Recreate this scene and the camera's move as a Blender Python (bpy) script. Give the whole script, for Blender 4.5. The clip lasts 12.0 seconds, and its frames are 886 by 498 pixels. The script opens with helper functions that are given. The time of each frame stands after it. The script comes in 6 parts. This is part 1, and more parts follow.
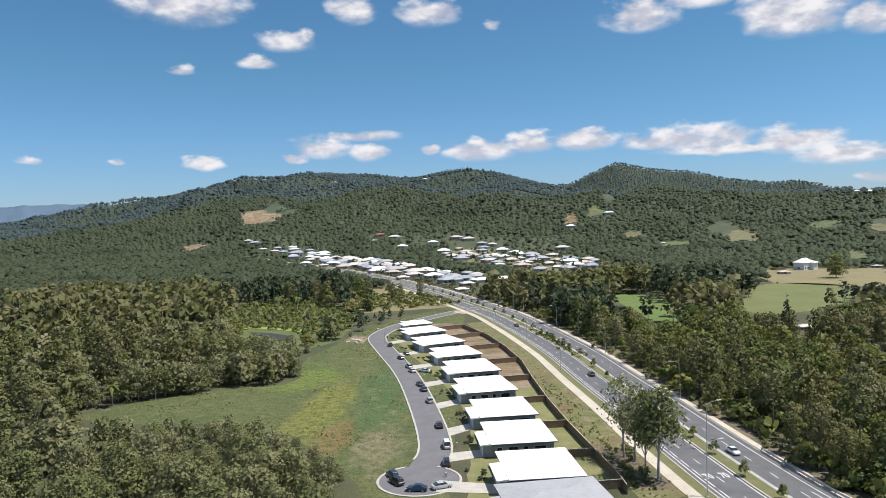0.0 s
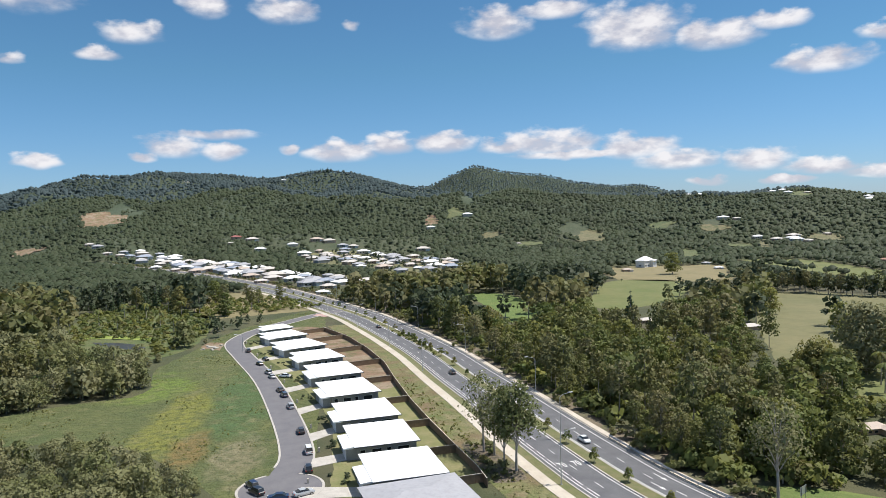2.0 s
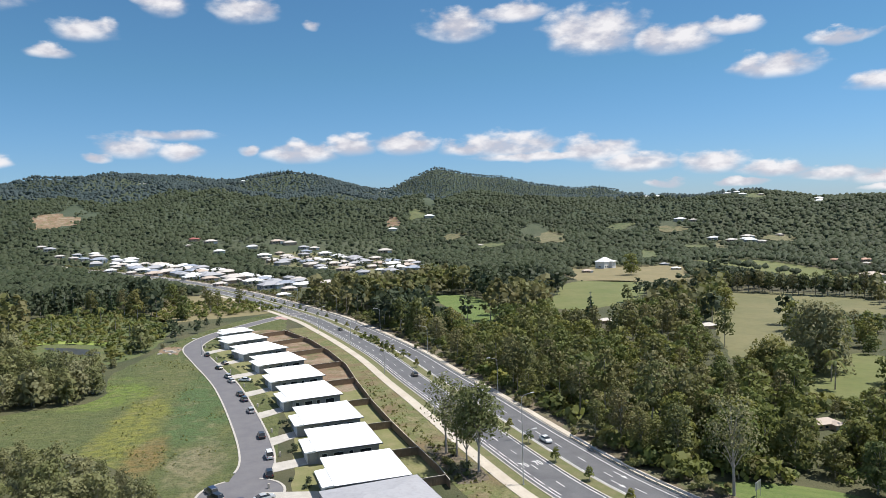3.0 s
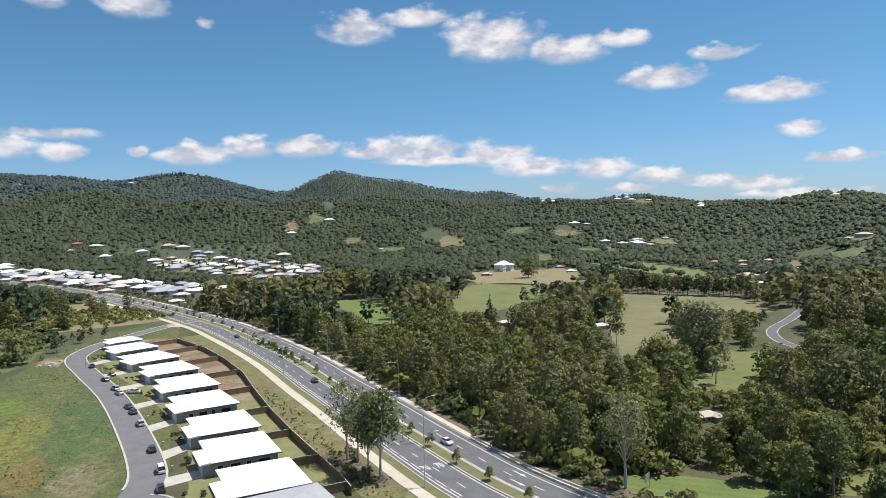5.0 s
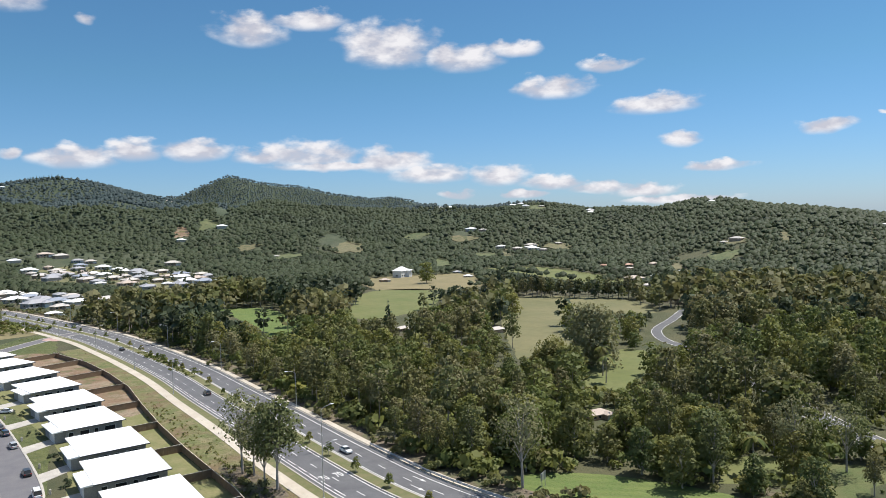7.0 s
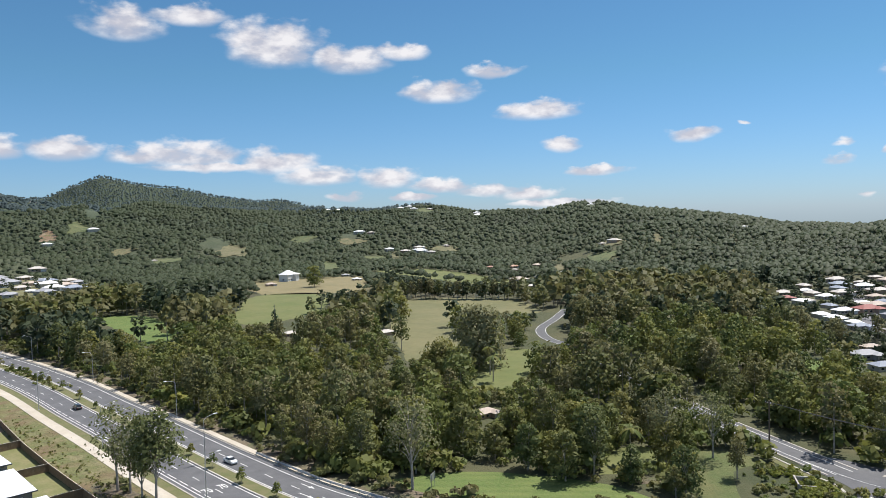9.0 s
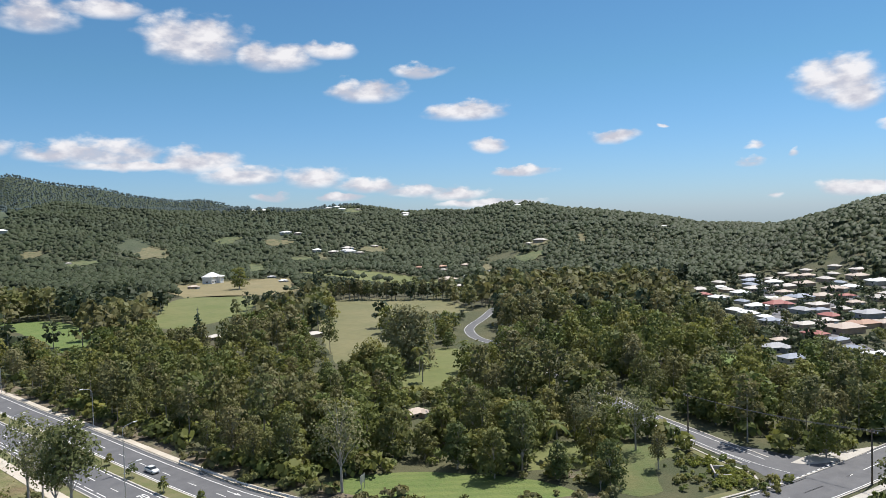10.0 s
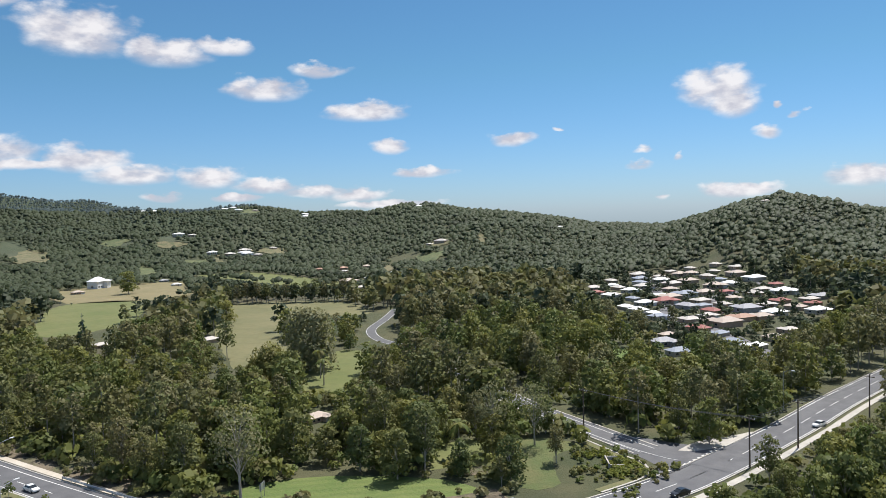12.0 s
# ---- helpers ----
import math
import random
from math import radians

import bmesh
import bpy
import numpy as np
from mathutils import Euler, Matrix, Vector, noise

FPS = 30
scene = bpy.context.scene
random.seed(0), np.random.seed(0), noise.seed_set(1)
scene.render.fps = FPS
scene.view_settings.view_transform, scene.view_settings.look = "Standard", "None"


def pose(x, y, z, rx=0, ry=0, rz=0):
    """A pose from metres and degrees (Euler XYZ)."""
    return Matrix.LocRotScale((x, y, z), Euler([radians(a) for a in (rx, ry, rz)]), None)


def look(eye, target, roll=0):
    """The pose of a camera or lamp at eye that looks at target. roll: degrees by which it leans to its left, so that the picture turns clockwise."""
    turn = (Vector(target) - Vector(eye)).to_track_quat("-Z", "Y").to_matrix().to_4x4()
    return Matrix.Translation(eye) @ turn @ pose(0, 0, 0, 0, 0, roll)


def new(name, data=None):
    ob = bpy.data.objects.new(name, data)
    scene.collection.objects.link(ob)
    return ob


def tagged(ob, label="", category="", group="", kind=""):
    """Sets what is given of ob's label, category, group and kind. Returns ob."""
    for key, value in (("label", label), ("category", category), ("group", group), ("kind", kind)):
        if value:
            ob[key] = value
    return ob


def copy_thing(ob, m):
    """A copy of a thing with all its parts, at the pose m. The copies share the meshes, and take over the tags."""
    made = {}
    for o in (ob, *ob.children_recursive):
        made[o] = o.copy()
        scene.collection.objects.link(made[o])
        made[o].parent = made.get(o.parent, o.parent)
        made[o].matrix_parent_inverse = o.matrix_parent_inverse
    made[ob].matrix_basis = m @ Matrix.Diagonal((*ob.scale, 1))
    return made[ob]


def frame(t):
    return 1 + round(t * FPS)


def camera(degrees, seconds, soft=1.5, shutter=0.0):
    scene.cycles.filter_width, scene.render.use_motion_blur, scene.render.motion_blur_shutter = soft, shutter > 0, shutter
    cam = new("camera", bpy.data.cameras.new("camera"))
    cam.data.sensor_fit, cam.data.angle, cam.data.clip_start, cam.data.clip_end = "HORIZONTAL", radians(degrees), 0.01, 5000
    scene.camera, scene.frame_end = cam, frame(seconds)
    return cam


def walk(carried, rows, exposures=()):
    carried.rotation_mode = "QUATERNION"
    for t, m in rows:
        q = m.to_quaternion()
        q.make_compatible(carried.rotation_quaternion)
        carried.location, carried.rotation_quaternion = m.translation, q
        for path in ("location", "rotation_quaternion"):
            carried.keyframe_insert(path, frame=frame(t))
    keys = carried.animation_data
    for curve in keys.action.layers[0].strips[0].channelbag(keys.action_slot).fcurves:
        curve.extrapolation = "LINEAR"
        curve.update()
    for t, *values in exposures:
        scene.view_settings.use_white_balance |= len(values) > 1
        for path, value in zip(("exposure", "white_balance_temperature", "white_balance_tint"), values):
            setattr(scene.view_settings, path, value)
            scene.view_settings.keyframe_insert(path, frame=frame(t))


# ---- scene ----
EYE = 52.0
cam = camera(63.0, 12.0, 0.8)
# seconds, yaw, pitch, roll of a hovering drone that turns to its right
TURN = [(0, -0.08, -2.67, 1.69), (0.5, -2.96, -2.74, 1.67), (1, -7.21, -2.83, 1.69), (1.5, -9.45, -2.88, 1.69), (2, -11.06, -2.87, 1.70), (2.5, -12.43, -2.84, 1.65), (3, -14.08, -2.82, 1.72), (5, -21.93, -2.73, 1.55), (5.5, -23.88, -2.60, 1.51), (6, -25.96, -2.60, 1.49), (6.5, -27.99, -2.50, 1.59), (7, -30.01, -2.48, 1.62), (9, -38.83, -2.51, 1.59), (9.5, -41.58, -2.56, 1.73), (10, -44.49, -2.64, 1.67), (10.5, -46.78, -2.70, 1.73), (11, -48.63, -2.73, 1.70), (11.5, -50.44, -2.75, 1.70), (12, -52.31, -2.79, 1.69)]
walk(cam, [(t, pose(0, 0, EYE, 90 + p, r, y)) for t, y, p, r in TURN], [(0, 0.42), (12, 0.42)])

# ---------------------------------------------------------------- light
world = bpy.data.worlds.new("sky")
scene.world = world
world.use_nodes = True
wn, wl = world.node_tree.nodes, world.node_tree.links
SUN_EL, SUN_AZ = 63.0, 92.0
sky = wn.new("ShaderNodeTexSky")
sky.sky_type, sky.sun_disc = "NISHITA", False
sky.sun_elevation, sky.sun_rotation = radians(SUN_EL), radians(SUN_AZ)
sky.air_density, sky.dust_density, sky.ozone_density = 1.0, 0.2, 4.0


def calc(op, a, b=None, c=None):
    """A number from sockets or numbers, in the sky's nodes."""
    n = wn.new("ShaderNodeMath")
    n.operation = op
    for k, v in enumerate((a, b, c)):
        if v is None:
            continue
        if isinstance(v, (int, float)):
            n.inputs[k].default_value = v
        else:
            wl.new(v, n.inputs[k])
    return n.outputs[0]


# fair-weather cumulus: azimuth, elevation, half width, half height, in degrees
HIGH_CLOUDS = [(15.6, 14.3, 2.5, 1.1), (20.2, 15.1, 2.8, 0.7), (26.2, 13.4, 3.7, 1.6), (31.8, 12.3, 3.3, 1.0), (36.0, 12.8, 1.9, 0.6), (39.1, 9.8, 3.0, 0.85),
               (42.9, 11.2, 1.9, 0.5), (46.6, 8.1, 3.0, 0.7), (48.3, 5.4, 1.4, 0.6), (58.0, 5.7, 1.7, 0.55), (73.2, 8.6, 2.5, 1.5), (74.2, 7.3, 1.9, 0.9)]
LOW_CLOUDS = [(-17.8, 4.3, 1.5, 0.5), (-9.1, 5.5, 2.2, 0.8), (-11.2, 4.7, 1.0, 0.4), (-5.6, 5.1, 1.6, 0.65), (-0.8, 5.2, 0.8, 0.35), (3.3, 5.0, 3.0, 0.75),
              (6.9, 5.5, 2.2, 0.7), (11.2, 5.5, 2.3, 0.75), (15.8, 5.1, 2.2, 0.6), (19.6, 5.2, 3.9, 0.95), (26.0, 4.6, 3.0, 0.9), (28.9, 3.5, 3.4, 0.7),
              (31.3, 1.9, 1.5, 0.4), (22.0, 4.2, 4.5, 0.35), (34.8, 3.2, 2.4, 0.75), (38.8, 2.5, 2.6, 0.5)]
EAST_CLOUDS = [(42.5, 2.1, 3.0, 0.5), (45.6, 1.7, 2.6, 0.5), (36.4, 1.7, 1.6, 0.3), (50.6, 3.3, 2.4, 0.35), (48.1, 0.9, 3.8, 0.3), (76.6, 5.2, 1.2, 0.5),
               (74.9, 1.1, 2.8, 0.5), (82.5, 1.9, 2.4, 0.75), (77.4, 7.1, 0.4, 0.25)]
WISPS = [(-19.0, 15.9, 4.9, 1.7), (-6.3, 15.7, 2.0, 1.1), (-0.5, 15.5, 2.4, 1.1), (4.3, 14.5, 0.8, 0.5), (-11.7, 13.4, 2.4, 0.8), (-13.7, 11.8, 1.6, 0.5),
         (-19.4, 11.2, 1.2, 0.4), (-29.9, 4.6, 0.6, 0.3), (-24.3, 4.5, 0.6, 0.3), (-6.2, 6.4, 3.6, 0.45), (67.6, 3.3, 1.2, 0.35), (67.7, 4.4, 1.0, 0.3),
         (68.8, 0.8, 0.8, 0.2), (70.5, 3.8, 0.5, 0.25), (78.7, 6.3, 0.6, 0.25), (61.3, 6.2, 0.5, 0.2)]
coord = wn.new("ShaderNodeTexCoord")
axes = wn.new("ShaderNodeSeparateXYZ")
wl.new(coord.outputs["Generated"], axes.inputs[0])
sky_az = calc("MULTIPLY", calc("ARCTAN2", axes.outputs[0], axes.outputs[1]), 57.2958)
sky_el = calc("MULTIPLY", calc("ARCSINE", axes.outputs[2]), 57.2958)


def sky_noise(scale, detail, rough, stretch=2.0, lift=0.0):
    m = wn.new("ShaderNodeMapping")
    m.inputs["Scale"].default_value = (1, 1, stretch)
    m.inputs["Location"].default_value = (0.3, 0.7, lift)
    wl.new(coord.outputs["Generated"], m.inputs["Vector"])
    n = wn.new("ShaderNodeTexNoise")
    n.inputs["Scale"].default_value, n.inputs["Detail"].default_value, n.inputs["Roughness"].default_value = scale, detail, rough
    wl.new(m.outputs[0], n.inputs["Vector"])
    return n.outputs


broad = sky_noise(16, 2.0, 0.5)
billow = sky_noise(30, 5.0, 0.5)
shifted = sky_noise(30, 5.0, 0.5, 2.0, 0.05)
warp_az = calc("MULTIPLY_ADD", calc("SUBTRACT", broad["Fac"], 0.5), 3.0, sky_az)
warp_el = calc("MULTIPLY_ADD", calc("SUBTRACT", billow["Fac"], 0.5), -1.1, sky_el)
body = None
for c_az, c_el, c_w, c_h in HIGH_CLOUDS + LOW_CLOUDS + EAST_CLOUDS + WISPS:
    u = calc("MULTIPLY_ADD", warp_az, 1 / (1.15 * c_w), -c_az / (1.15 * c_w))
    v = calc("MULTIPLY_ADD", warp_el, 1 / (1.2 * c_h), -c_el / (1.2 * c_h))
    thin = (c_az, c_el, c_w, c_h) in WISPS
    q = calc("SUBTRACT", 0.72 if thin else 0.95, calc("MULTIPLY_ADD", v, v, calc("MULTIPLY", u, u)))
    body = q if body is None else calc("MAXIMUM", body, q)
# unseen broken cumulus overhead and behind, added to give more white fill light
overhead = wn.new("ShaderNodeMapRange")
overhead.inputs["From Min"].default_value, overhead.inputs["From Max"].default_value, overhead.inputs["To Min"].default_value, overhead.inputs["To Max"].default_value = 18.0, 26.0, -3.0, 0.0
wl.new(sky_el, overhead.inputs["Value"])
field = calc("MULTIPLY_ADD", calc("SUBTRACT", sky_noise(5, 3.0, 0.5, 1.0)["Fac"], 0.5), 5.0, overhead.outputs[0])
body = calc("MAXIMUM", body, field)
dense = calc("MULTIPLY_ADD", calc("SUBTRACT", billow["Fac"], 0.5), 1.8, body)
cover = wn.new("ShaderNodeMapRange")
cover.interpolation_type = "SMOOTHSTEP"
cover.inputs["From Min"].default_value, cover.inputs["From Max"].default_value = -0.2, 0.95
wl.new(dense, cover.inputs["Value"])
veil = wn.new("ShaderNodeMapRange")
veil.inputs["From Min"].default_value, veil.inputs["From Max"].default_value, veil.inputs["To Min"].default_value, veil.inputs["To Max"].default_value = -0.12, 0.16, 0.0, 1.0
wl.new(calc("SUBTRACT", billow["Fac"], shifted["Fac"]), veil.inputs["Value"])
shade = wn.new("ShaderNodeMix")
shade.data_type = "RGBA"
shade.inputs[6].default_value, shade.inputs[7].default_value = (6.2, 6.2, 7.0, 1), (9.6, 9.4, 9.6, 1)
wl.new(veil.outputs[0], shade.inputs[0])
tint = wn.new("ShaderNodeMix")
tint.data_type, tint.blend_type = "RGBA", "MULTIPLY"
tint.inputs[0].default_value = 1.0
air = wn.new("ShaderNodeMix")
air.data_type = "RGBA"
air.inputs[6].default_value, air.inputs[7].default_value = (0.64, 0.85, 1.28, 1), (0.6, 0.92, 1.04, 1)
rise = wn.new("ShaderNodeMapRange")
rise.inputs["From Min"].default_value, rise.inputs["From Max"].default_value = 0.0, 11.0
wl.new(sky_el, rise.inputs["Value"])
wl.new(rise.outputs[0], air.inputs[0])
wl.new(air.outputs[2], tint.inputs[7])
wl.new(sky.outputs["Color"], tint.inputs[6])
both = wn.new("ShaderNodeMix")
both.data_type = "RGBA"
wl.new(calc("MULTIPLY", cover.outputs[0], 0.95), both.inputs[0])
wl.new(tint.outputs[2], both.inputs[6])
wl.new(shade.outputs[2], both.inputs[7])
wn["Background"].inputs["Strength"].default_value = 0.072
wl.new(both.outputs[2], wn["Background"].inputs["Color"])
sun = new("sun", bpy.data.lights.new("sun", "SUN"))
sun.data.energy, sun.data.angle, sun.data.color = 4.4, radians(0.5), (1.0, 0.96, 0.9)
sun.matrix_world = look((0, 0, 0), [-math.sin(radians(SUN_AZ)) * math.cos(radians(SUN_EL)), -math.cos(radians(SUN_AZ)) * math.cos(radians(SUN_EL)), -math.sin(radians(SUN_EL))])
# ---------------------------------------------------------------- terrain
# azimuth from the first view's axis, elevation of the skyline, distance of the ridge, distance of the foot
RIDGE_WEST = [(-180, 0.3, 4000, 900), (-60, 0.2, 3400, 900), (-33, 0.15, 3300, 1100), (-28, 0.5, 3200, 1000), (-22.4, 1.2, 3000, 900),
         (-16.1, 2.4, 2700, 800), (-12.3, 3.25, 2600, 800), (-9.3, 3.5, 2600, 800), (-6.2, 3.2, 2600, 800), (-1.8, 2.92, 2600, 850), (2.3, 3.1, 2600, 900),
         (6.4, 2.5, 2500, 900)]
RIDGE_EAST = [(9.8, 1.75, 2350, 900), (14, 1.15, 2100, 880), (18, 1.05, 2000, 820), (22.7, 0.95, 1950, 800), (27, 0.8, 1900, 800), (29, 0.92, 1900, 800), (31, 0.88, 1850, 800),
         (33, 0.75, 1800, 800), (34.8, 0.95, 1750, 790), (36.9, 1.2, 1680, 780), (39, 0.9, 1600, 750), (41.9, 0.45, 1500, 700), (43.2, 0.55, 1450, 690), (46.8, 0.35, 1400, 650),
         (48.6, 0.55, 1300, 620), (50.6, 0.82, 1250, 600), (54, 0.18, 1200, 560), (57.5, -0.25, 1200, 520), (62, -0.7, 1200, 500), (64.5, -1.12, 1200, 500), (69.6, -1.22, 1100, 480),
         (71.2, -0.75, 1000, 470), (73.9, -0.03, 950, 460), (77.3, 0.56, 900, 450), (79.8, 0.08, 900, 450), (82.2, -0.43, 920, 450),
         (86, -0.9, 950, 450), (120, 0.2, 1500, 600), (180, 0.3, 4000, 900)]
R_AZ, R_EL, R_D, R_FOOT = (np.array(c, float) for c in zip(*(RIDGE_WEST + RIDGE_EAST)))
CANOPY = 7.0
# the mountain behind: azimuth and elevation of its skyline
PEAK = [(4, 0.2), (6.5, 1.6), (8.5, 2.1), (10.1, 2.1), (11.4, 2.8), (12.4, 3.15), (13.5, 3.66), (14.2, 3.55), (15.5, 3.2), (17, 2.9), (18.6, 2.78), (20, 2.5), (21.3, 2.1), (22.5, 1.95), (24.2, 1.66), (25.9, 1.76), (27.5, 1.45), (28.8, 0.9), (30.5, -0.3)]
P_AZ, P_EL = (np.array(c, float) for c in zip(*PEAK))
P_DIST = 3300.0


def bumps(x, y, wave):
    """A smooth uneven field between about -1 and 1."""
    u, v = x / wave, y / wave
    return (np.sin(u * 1.7 + 1.3 * np.sin(v * 1.1)) + np.sin(v * 2.1 + 1.7 * np.sin(u * 0.9 + 2)) + np.sin((u + v) * 1.3 + 4)) / 3


def spurs(x, y, wave):
    """A field with sharp crests and broad gullies, between about -1 and 1."""
    return 1 - 2 * np.abs(bumps(x, y, wave))


def mountain(r, az):
    """The height of the far mountain at a distance and an azimuth."""
    el = sum(np.interp(az + o, P_AZ, P_EL, left=-4, right=-4) for o in (-0.3, 0, 0.3)) / 3
    t = np.clip((r - 2300) / (P_DIST - 2300), 0, 1)
    fall = np.maximum(r - P_DIST, 0)
    return (EYE + P_DIST * np.tan(np.radians(el)) - 3.0) * t ** 1.3 - 0.25 * fall - 200 * (1 - t)


def ground(x, y):
    """The height of the land at a place (numbers or arrays)."""
    x, y = np.asarray(x, float), np.asarray(y, float)
    r, az = np.hypot(x, y), np.degrees(np.arctan2(x, y))
    el = sum(np.interp(az + o, R_AZ, R_EL) for o in (-0.6, -0.3, 0, 0.3, 0.6)) / 5
    d, foot = np.interp(az, R_AZ, R_D), np.interp(az, R_AZ, R_FOOT)
    top = np.maximum(EYE + d * np.tan(np.radians(el)) - CANOPY, 4)
    t = np.clip((r - foot) / (d - foot), 0, 1)
    rise = t * t * (3 - 2 * t)
    mid = 4 * t * (1 - t)
    tall = np.clip(top / 120, 0.15, 1)
    z = top * rise + mid * (20 * bumps(x, y, 190) + 36 * bumps(x, y, 430) + 8 * bumps(y, x, 85)) * tall
    # gullies and spurs of the slopes, above the houses
    slope = np.clip((t - 0.14) / 0.25, 0, 1) * np.clip((1 - t) * 2.2, 0, 1)
    z = z + slope * tall * (34 * spurs(x, y, 240) + 17 * spurs(y, x, 105))
    past = np.clip((r - d) / 1500, 0, 1)
    z = z * (1 - 0.5 * past) - 0.03 * np.maximum(r - d, 0)
    return np.maximum(z, np.where(r > 2300, mountain(r, az), -1e3))


# ---------------------------------------------------------------- materials
def material(name, colour, rough=0.8, metal=0.0):
    m = bpy.data.materials.new(name)
    m.use_nodes = True
    b = m.node_tree.nodes["Principled BSDF"]
    b.inputs["Base Color"].default_value = (*colour, 1)
    b.inputs["Roughness"].default_value = rough
    b.inputs["Metallic"].default_value = metal
    return m


def node(m, kind, **values):
    n = m.node_tree.nodes.new(kind)
    for key, value in values.items():
        n.inputs[key.replace("_", " ")].default_value = value
    return n


def wire(m, a, b):
    m.node_tree.links.new(a, b)


def mixed(m, fac, a, b):
    """A colour mix; a and b are colours or sockets."""
    n = m.node_tree.nodes.new("ShaderNodeMix")
    n.data_type = "RGBA"
    for socket, v in ((n.inputs[6], a), (n.inputs[7], b)):
        if isinstance(v, tuple):
            socket.default_value = (*v, 1)
        else:
            wire(m, v, socket)
    if isinstance(fac, float):
        n.inputs[0].default_value = fac
    else:
        wire(m, fac, n.inputs[0])
    return n.outputs[2]


def grain(m, scale, low, high, detail=4.0, out="Fac"):
    """Noise in metres, stretched so that low..high covers 0..1."""
    tc = m.node_tree.nodes.new("ShaderNodeTexCoord")
    n = node(m, "ShaderNodeTexNoise", Scale=scale, Detail=detail, Roughness=0.6)
    wire(m, tc.outputs["Object"], n.inputs["Vector"])
    r = node(m, "ShaderNodeMapRange", From_Min=low, From_Max=high)
    wire(m, n.outputs["Fac"], r.inputs["Value"])
    return r.outputs["Result"]


def bump(m, fac, strength, distance):
    n = node(m, "ShaderNodeBump", Strength=strength, Distance=distance)
    wire(m, fac, n.inputs["Height"])
    wire(m, n.outputs["Normal"], m.node_tree.nodes["Principled BSDF"].inputs["Normal"])


def worn(name, base, second, scale, fine, rough=0.85, strength=0.3, distance=0.02, spread=(0.35, 0.65), metal=0.0):
    """Two tones mottled at two scales with fine relief."""
    m = material(name, base, rough, metal)
    c = mixed(m, grain(m, scale, *spread), base, second)
    dark = tuple(v * 0.7 for v in base)
    c = mixed(m, mult(m, grain(m, fine, 0.45, 0.75), 0.5), c, dark)
    wire(m, c, m.node_tree.nodes["Principled BSDF"].inputs["Base Color"])
    bump(m, grain(m, fine * 2, 0.2, 0.8), strength, distance)
    return m


def mult(m, a, b):
    n = m.node_tree.nodes.new("ShaderNodeMath")
    n.operation = "MULTIPLY"
    wire(m, a, n.inputs[0])
    if isinstance(b, float):
        n.inputs[1].default_value = b
    else:
        wire(m, b, n.inputs[1])
    return n.outputs[0]


def leafy(name, tones, through_light=0.36, stands=0.25):
    """Foliage: each tree has its own tone, each clump of leaves strays from it a little."""
    m = material(name, tones[0], 0.6)
    p = m.node_tree.nodes["Principled BSDF"]
    p.inputs["Specular IOR Level"].default_value = 0.2
    g = m.node_tree.nodes.new("ShaderNodeNewGeometry")
    o = m.node_tree.nodes.new("ShaderNodeObjectInfo")
    own = m.node_tree.nodes.new("ShaderNodeAttribute")
    own.attribute_name = "tone"
    mix_up = m.node_tree.nodes.new("ShaderNodeMath")
    mix_up.operation = "ADD"
    wire(m, own.outputs["Fac"], mix_up.inputs[0])
    wire(m, o.outputs["Random"], mix_up.inputs[1])
    turn = m.node_tree.nodes.new("ShaderNodeMath")
    turn.operation = "FRACT"
    wire(m, mix_up.outputs[0], turn.inputs[0])
    ramp = m.node_tree.nodes.new("ShaderNodeValToRGB")
    while len(ramp.color_ramp.elements) < len(tones) - 1:
        ramp.color_ramp.elements.new(0.5)
    for k, tone in enumerate(tones[:-1]):
        ramp.color_ramp.elements[k].position = k / (len(tones) - 2)
        ramp.color_ramp.elements[k].color = (*tone, 1)
    wire(m, turn.outputs[0], ramp.inputs[0])
    slow = grain(m, 0.006, 0.4, 0.6, 3.0)
    c = mixed(m, mult(m, slow, stands), ramp.outputs[0], tones[1])
    c = mixed(m, mult(m, grain(m, 0.013, 0.5, 0.66, 5.0), 1.2 * stands), c, tuple(0.5 * v for v in tones[0]))
    c = mixed(m, mult(m, grain(m, 0.021, 0.52, 0.68, 4.0), 1.3 * stands), c, tones[-1])
    bright = mixed(m, mult(m, g.outputs["Random Per Island"], 0.3), c, tones[-1])
    wire(m, bright, p.inputs["Base Color"])
    t = node(m, "ShaderNodeBsdfTranslucent")
    wire(m, bright, t.inputs["Color"])
    s = m.node_tree.nodes.new("ShaderNodeMixShader")
    s.inputs[0].default_value = through_light
    wire(m, p.outputs[0], s.inputs[1])
    wire(m, t.outputs[0], s.inputs[2])
    wire(m, s.outputs[0], m.node_tree.nodes["Material Output"].inputs["Surface"])
    return m


ASPHALT = worn("asphalt", (0.1, 0.1, 0.107), (0.135, 0.135, 0.14), 0.25, 6, 0.85, 0.2, 0.004)
STREET = worn("street_asphalt", (0.135, 0.13, 0.14), (0.165, 0.16, 0.165), 0.3, 6, 0.85, 0.2, 0.004)
CONCRETE = worn("concrete", (0.4, 0.37, 0.33), (0.5, 0.47, 0.42), 0.4, 5, 0.85, 0.2, 0.004)
PAINT = worn("road_paint", (0.75, 0.75, 0.73), (0.6, 0.6, 0.58), 1.5, 9, 0.7, 0.1, 0.002)
BARK = worn("bark", (0.3, 0.26, 0.22), (0.5, 0.46, 0.41), 0.8, 4, 0.9, 0.5, 0.03)
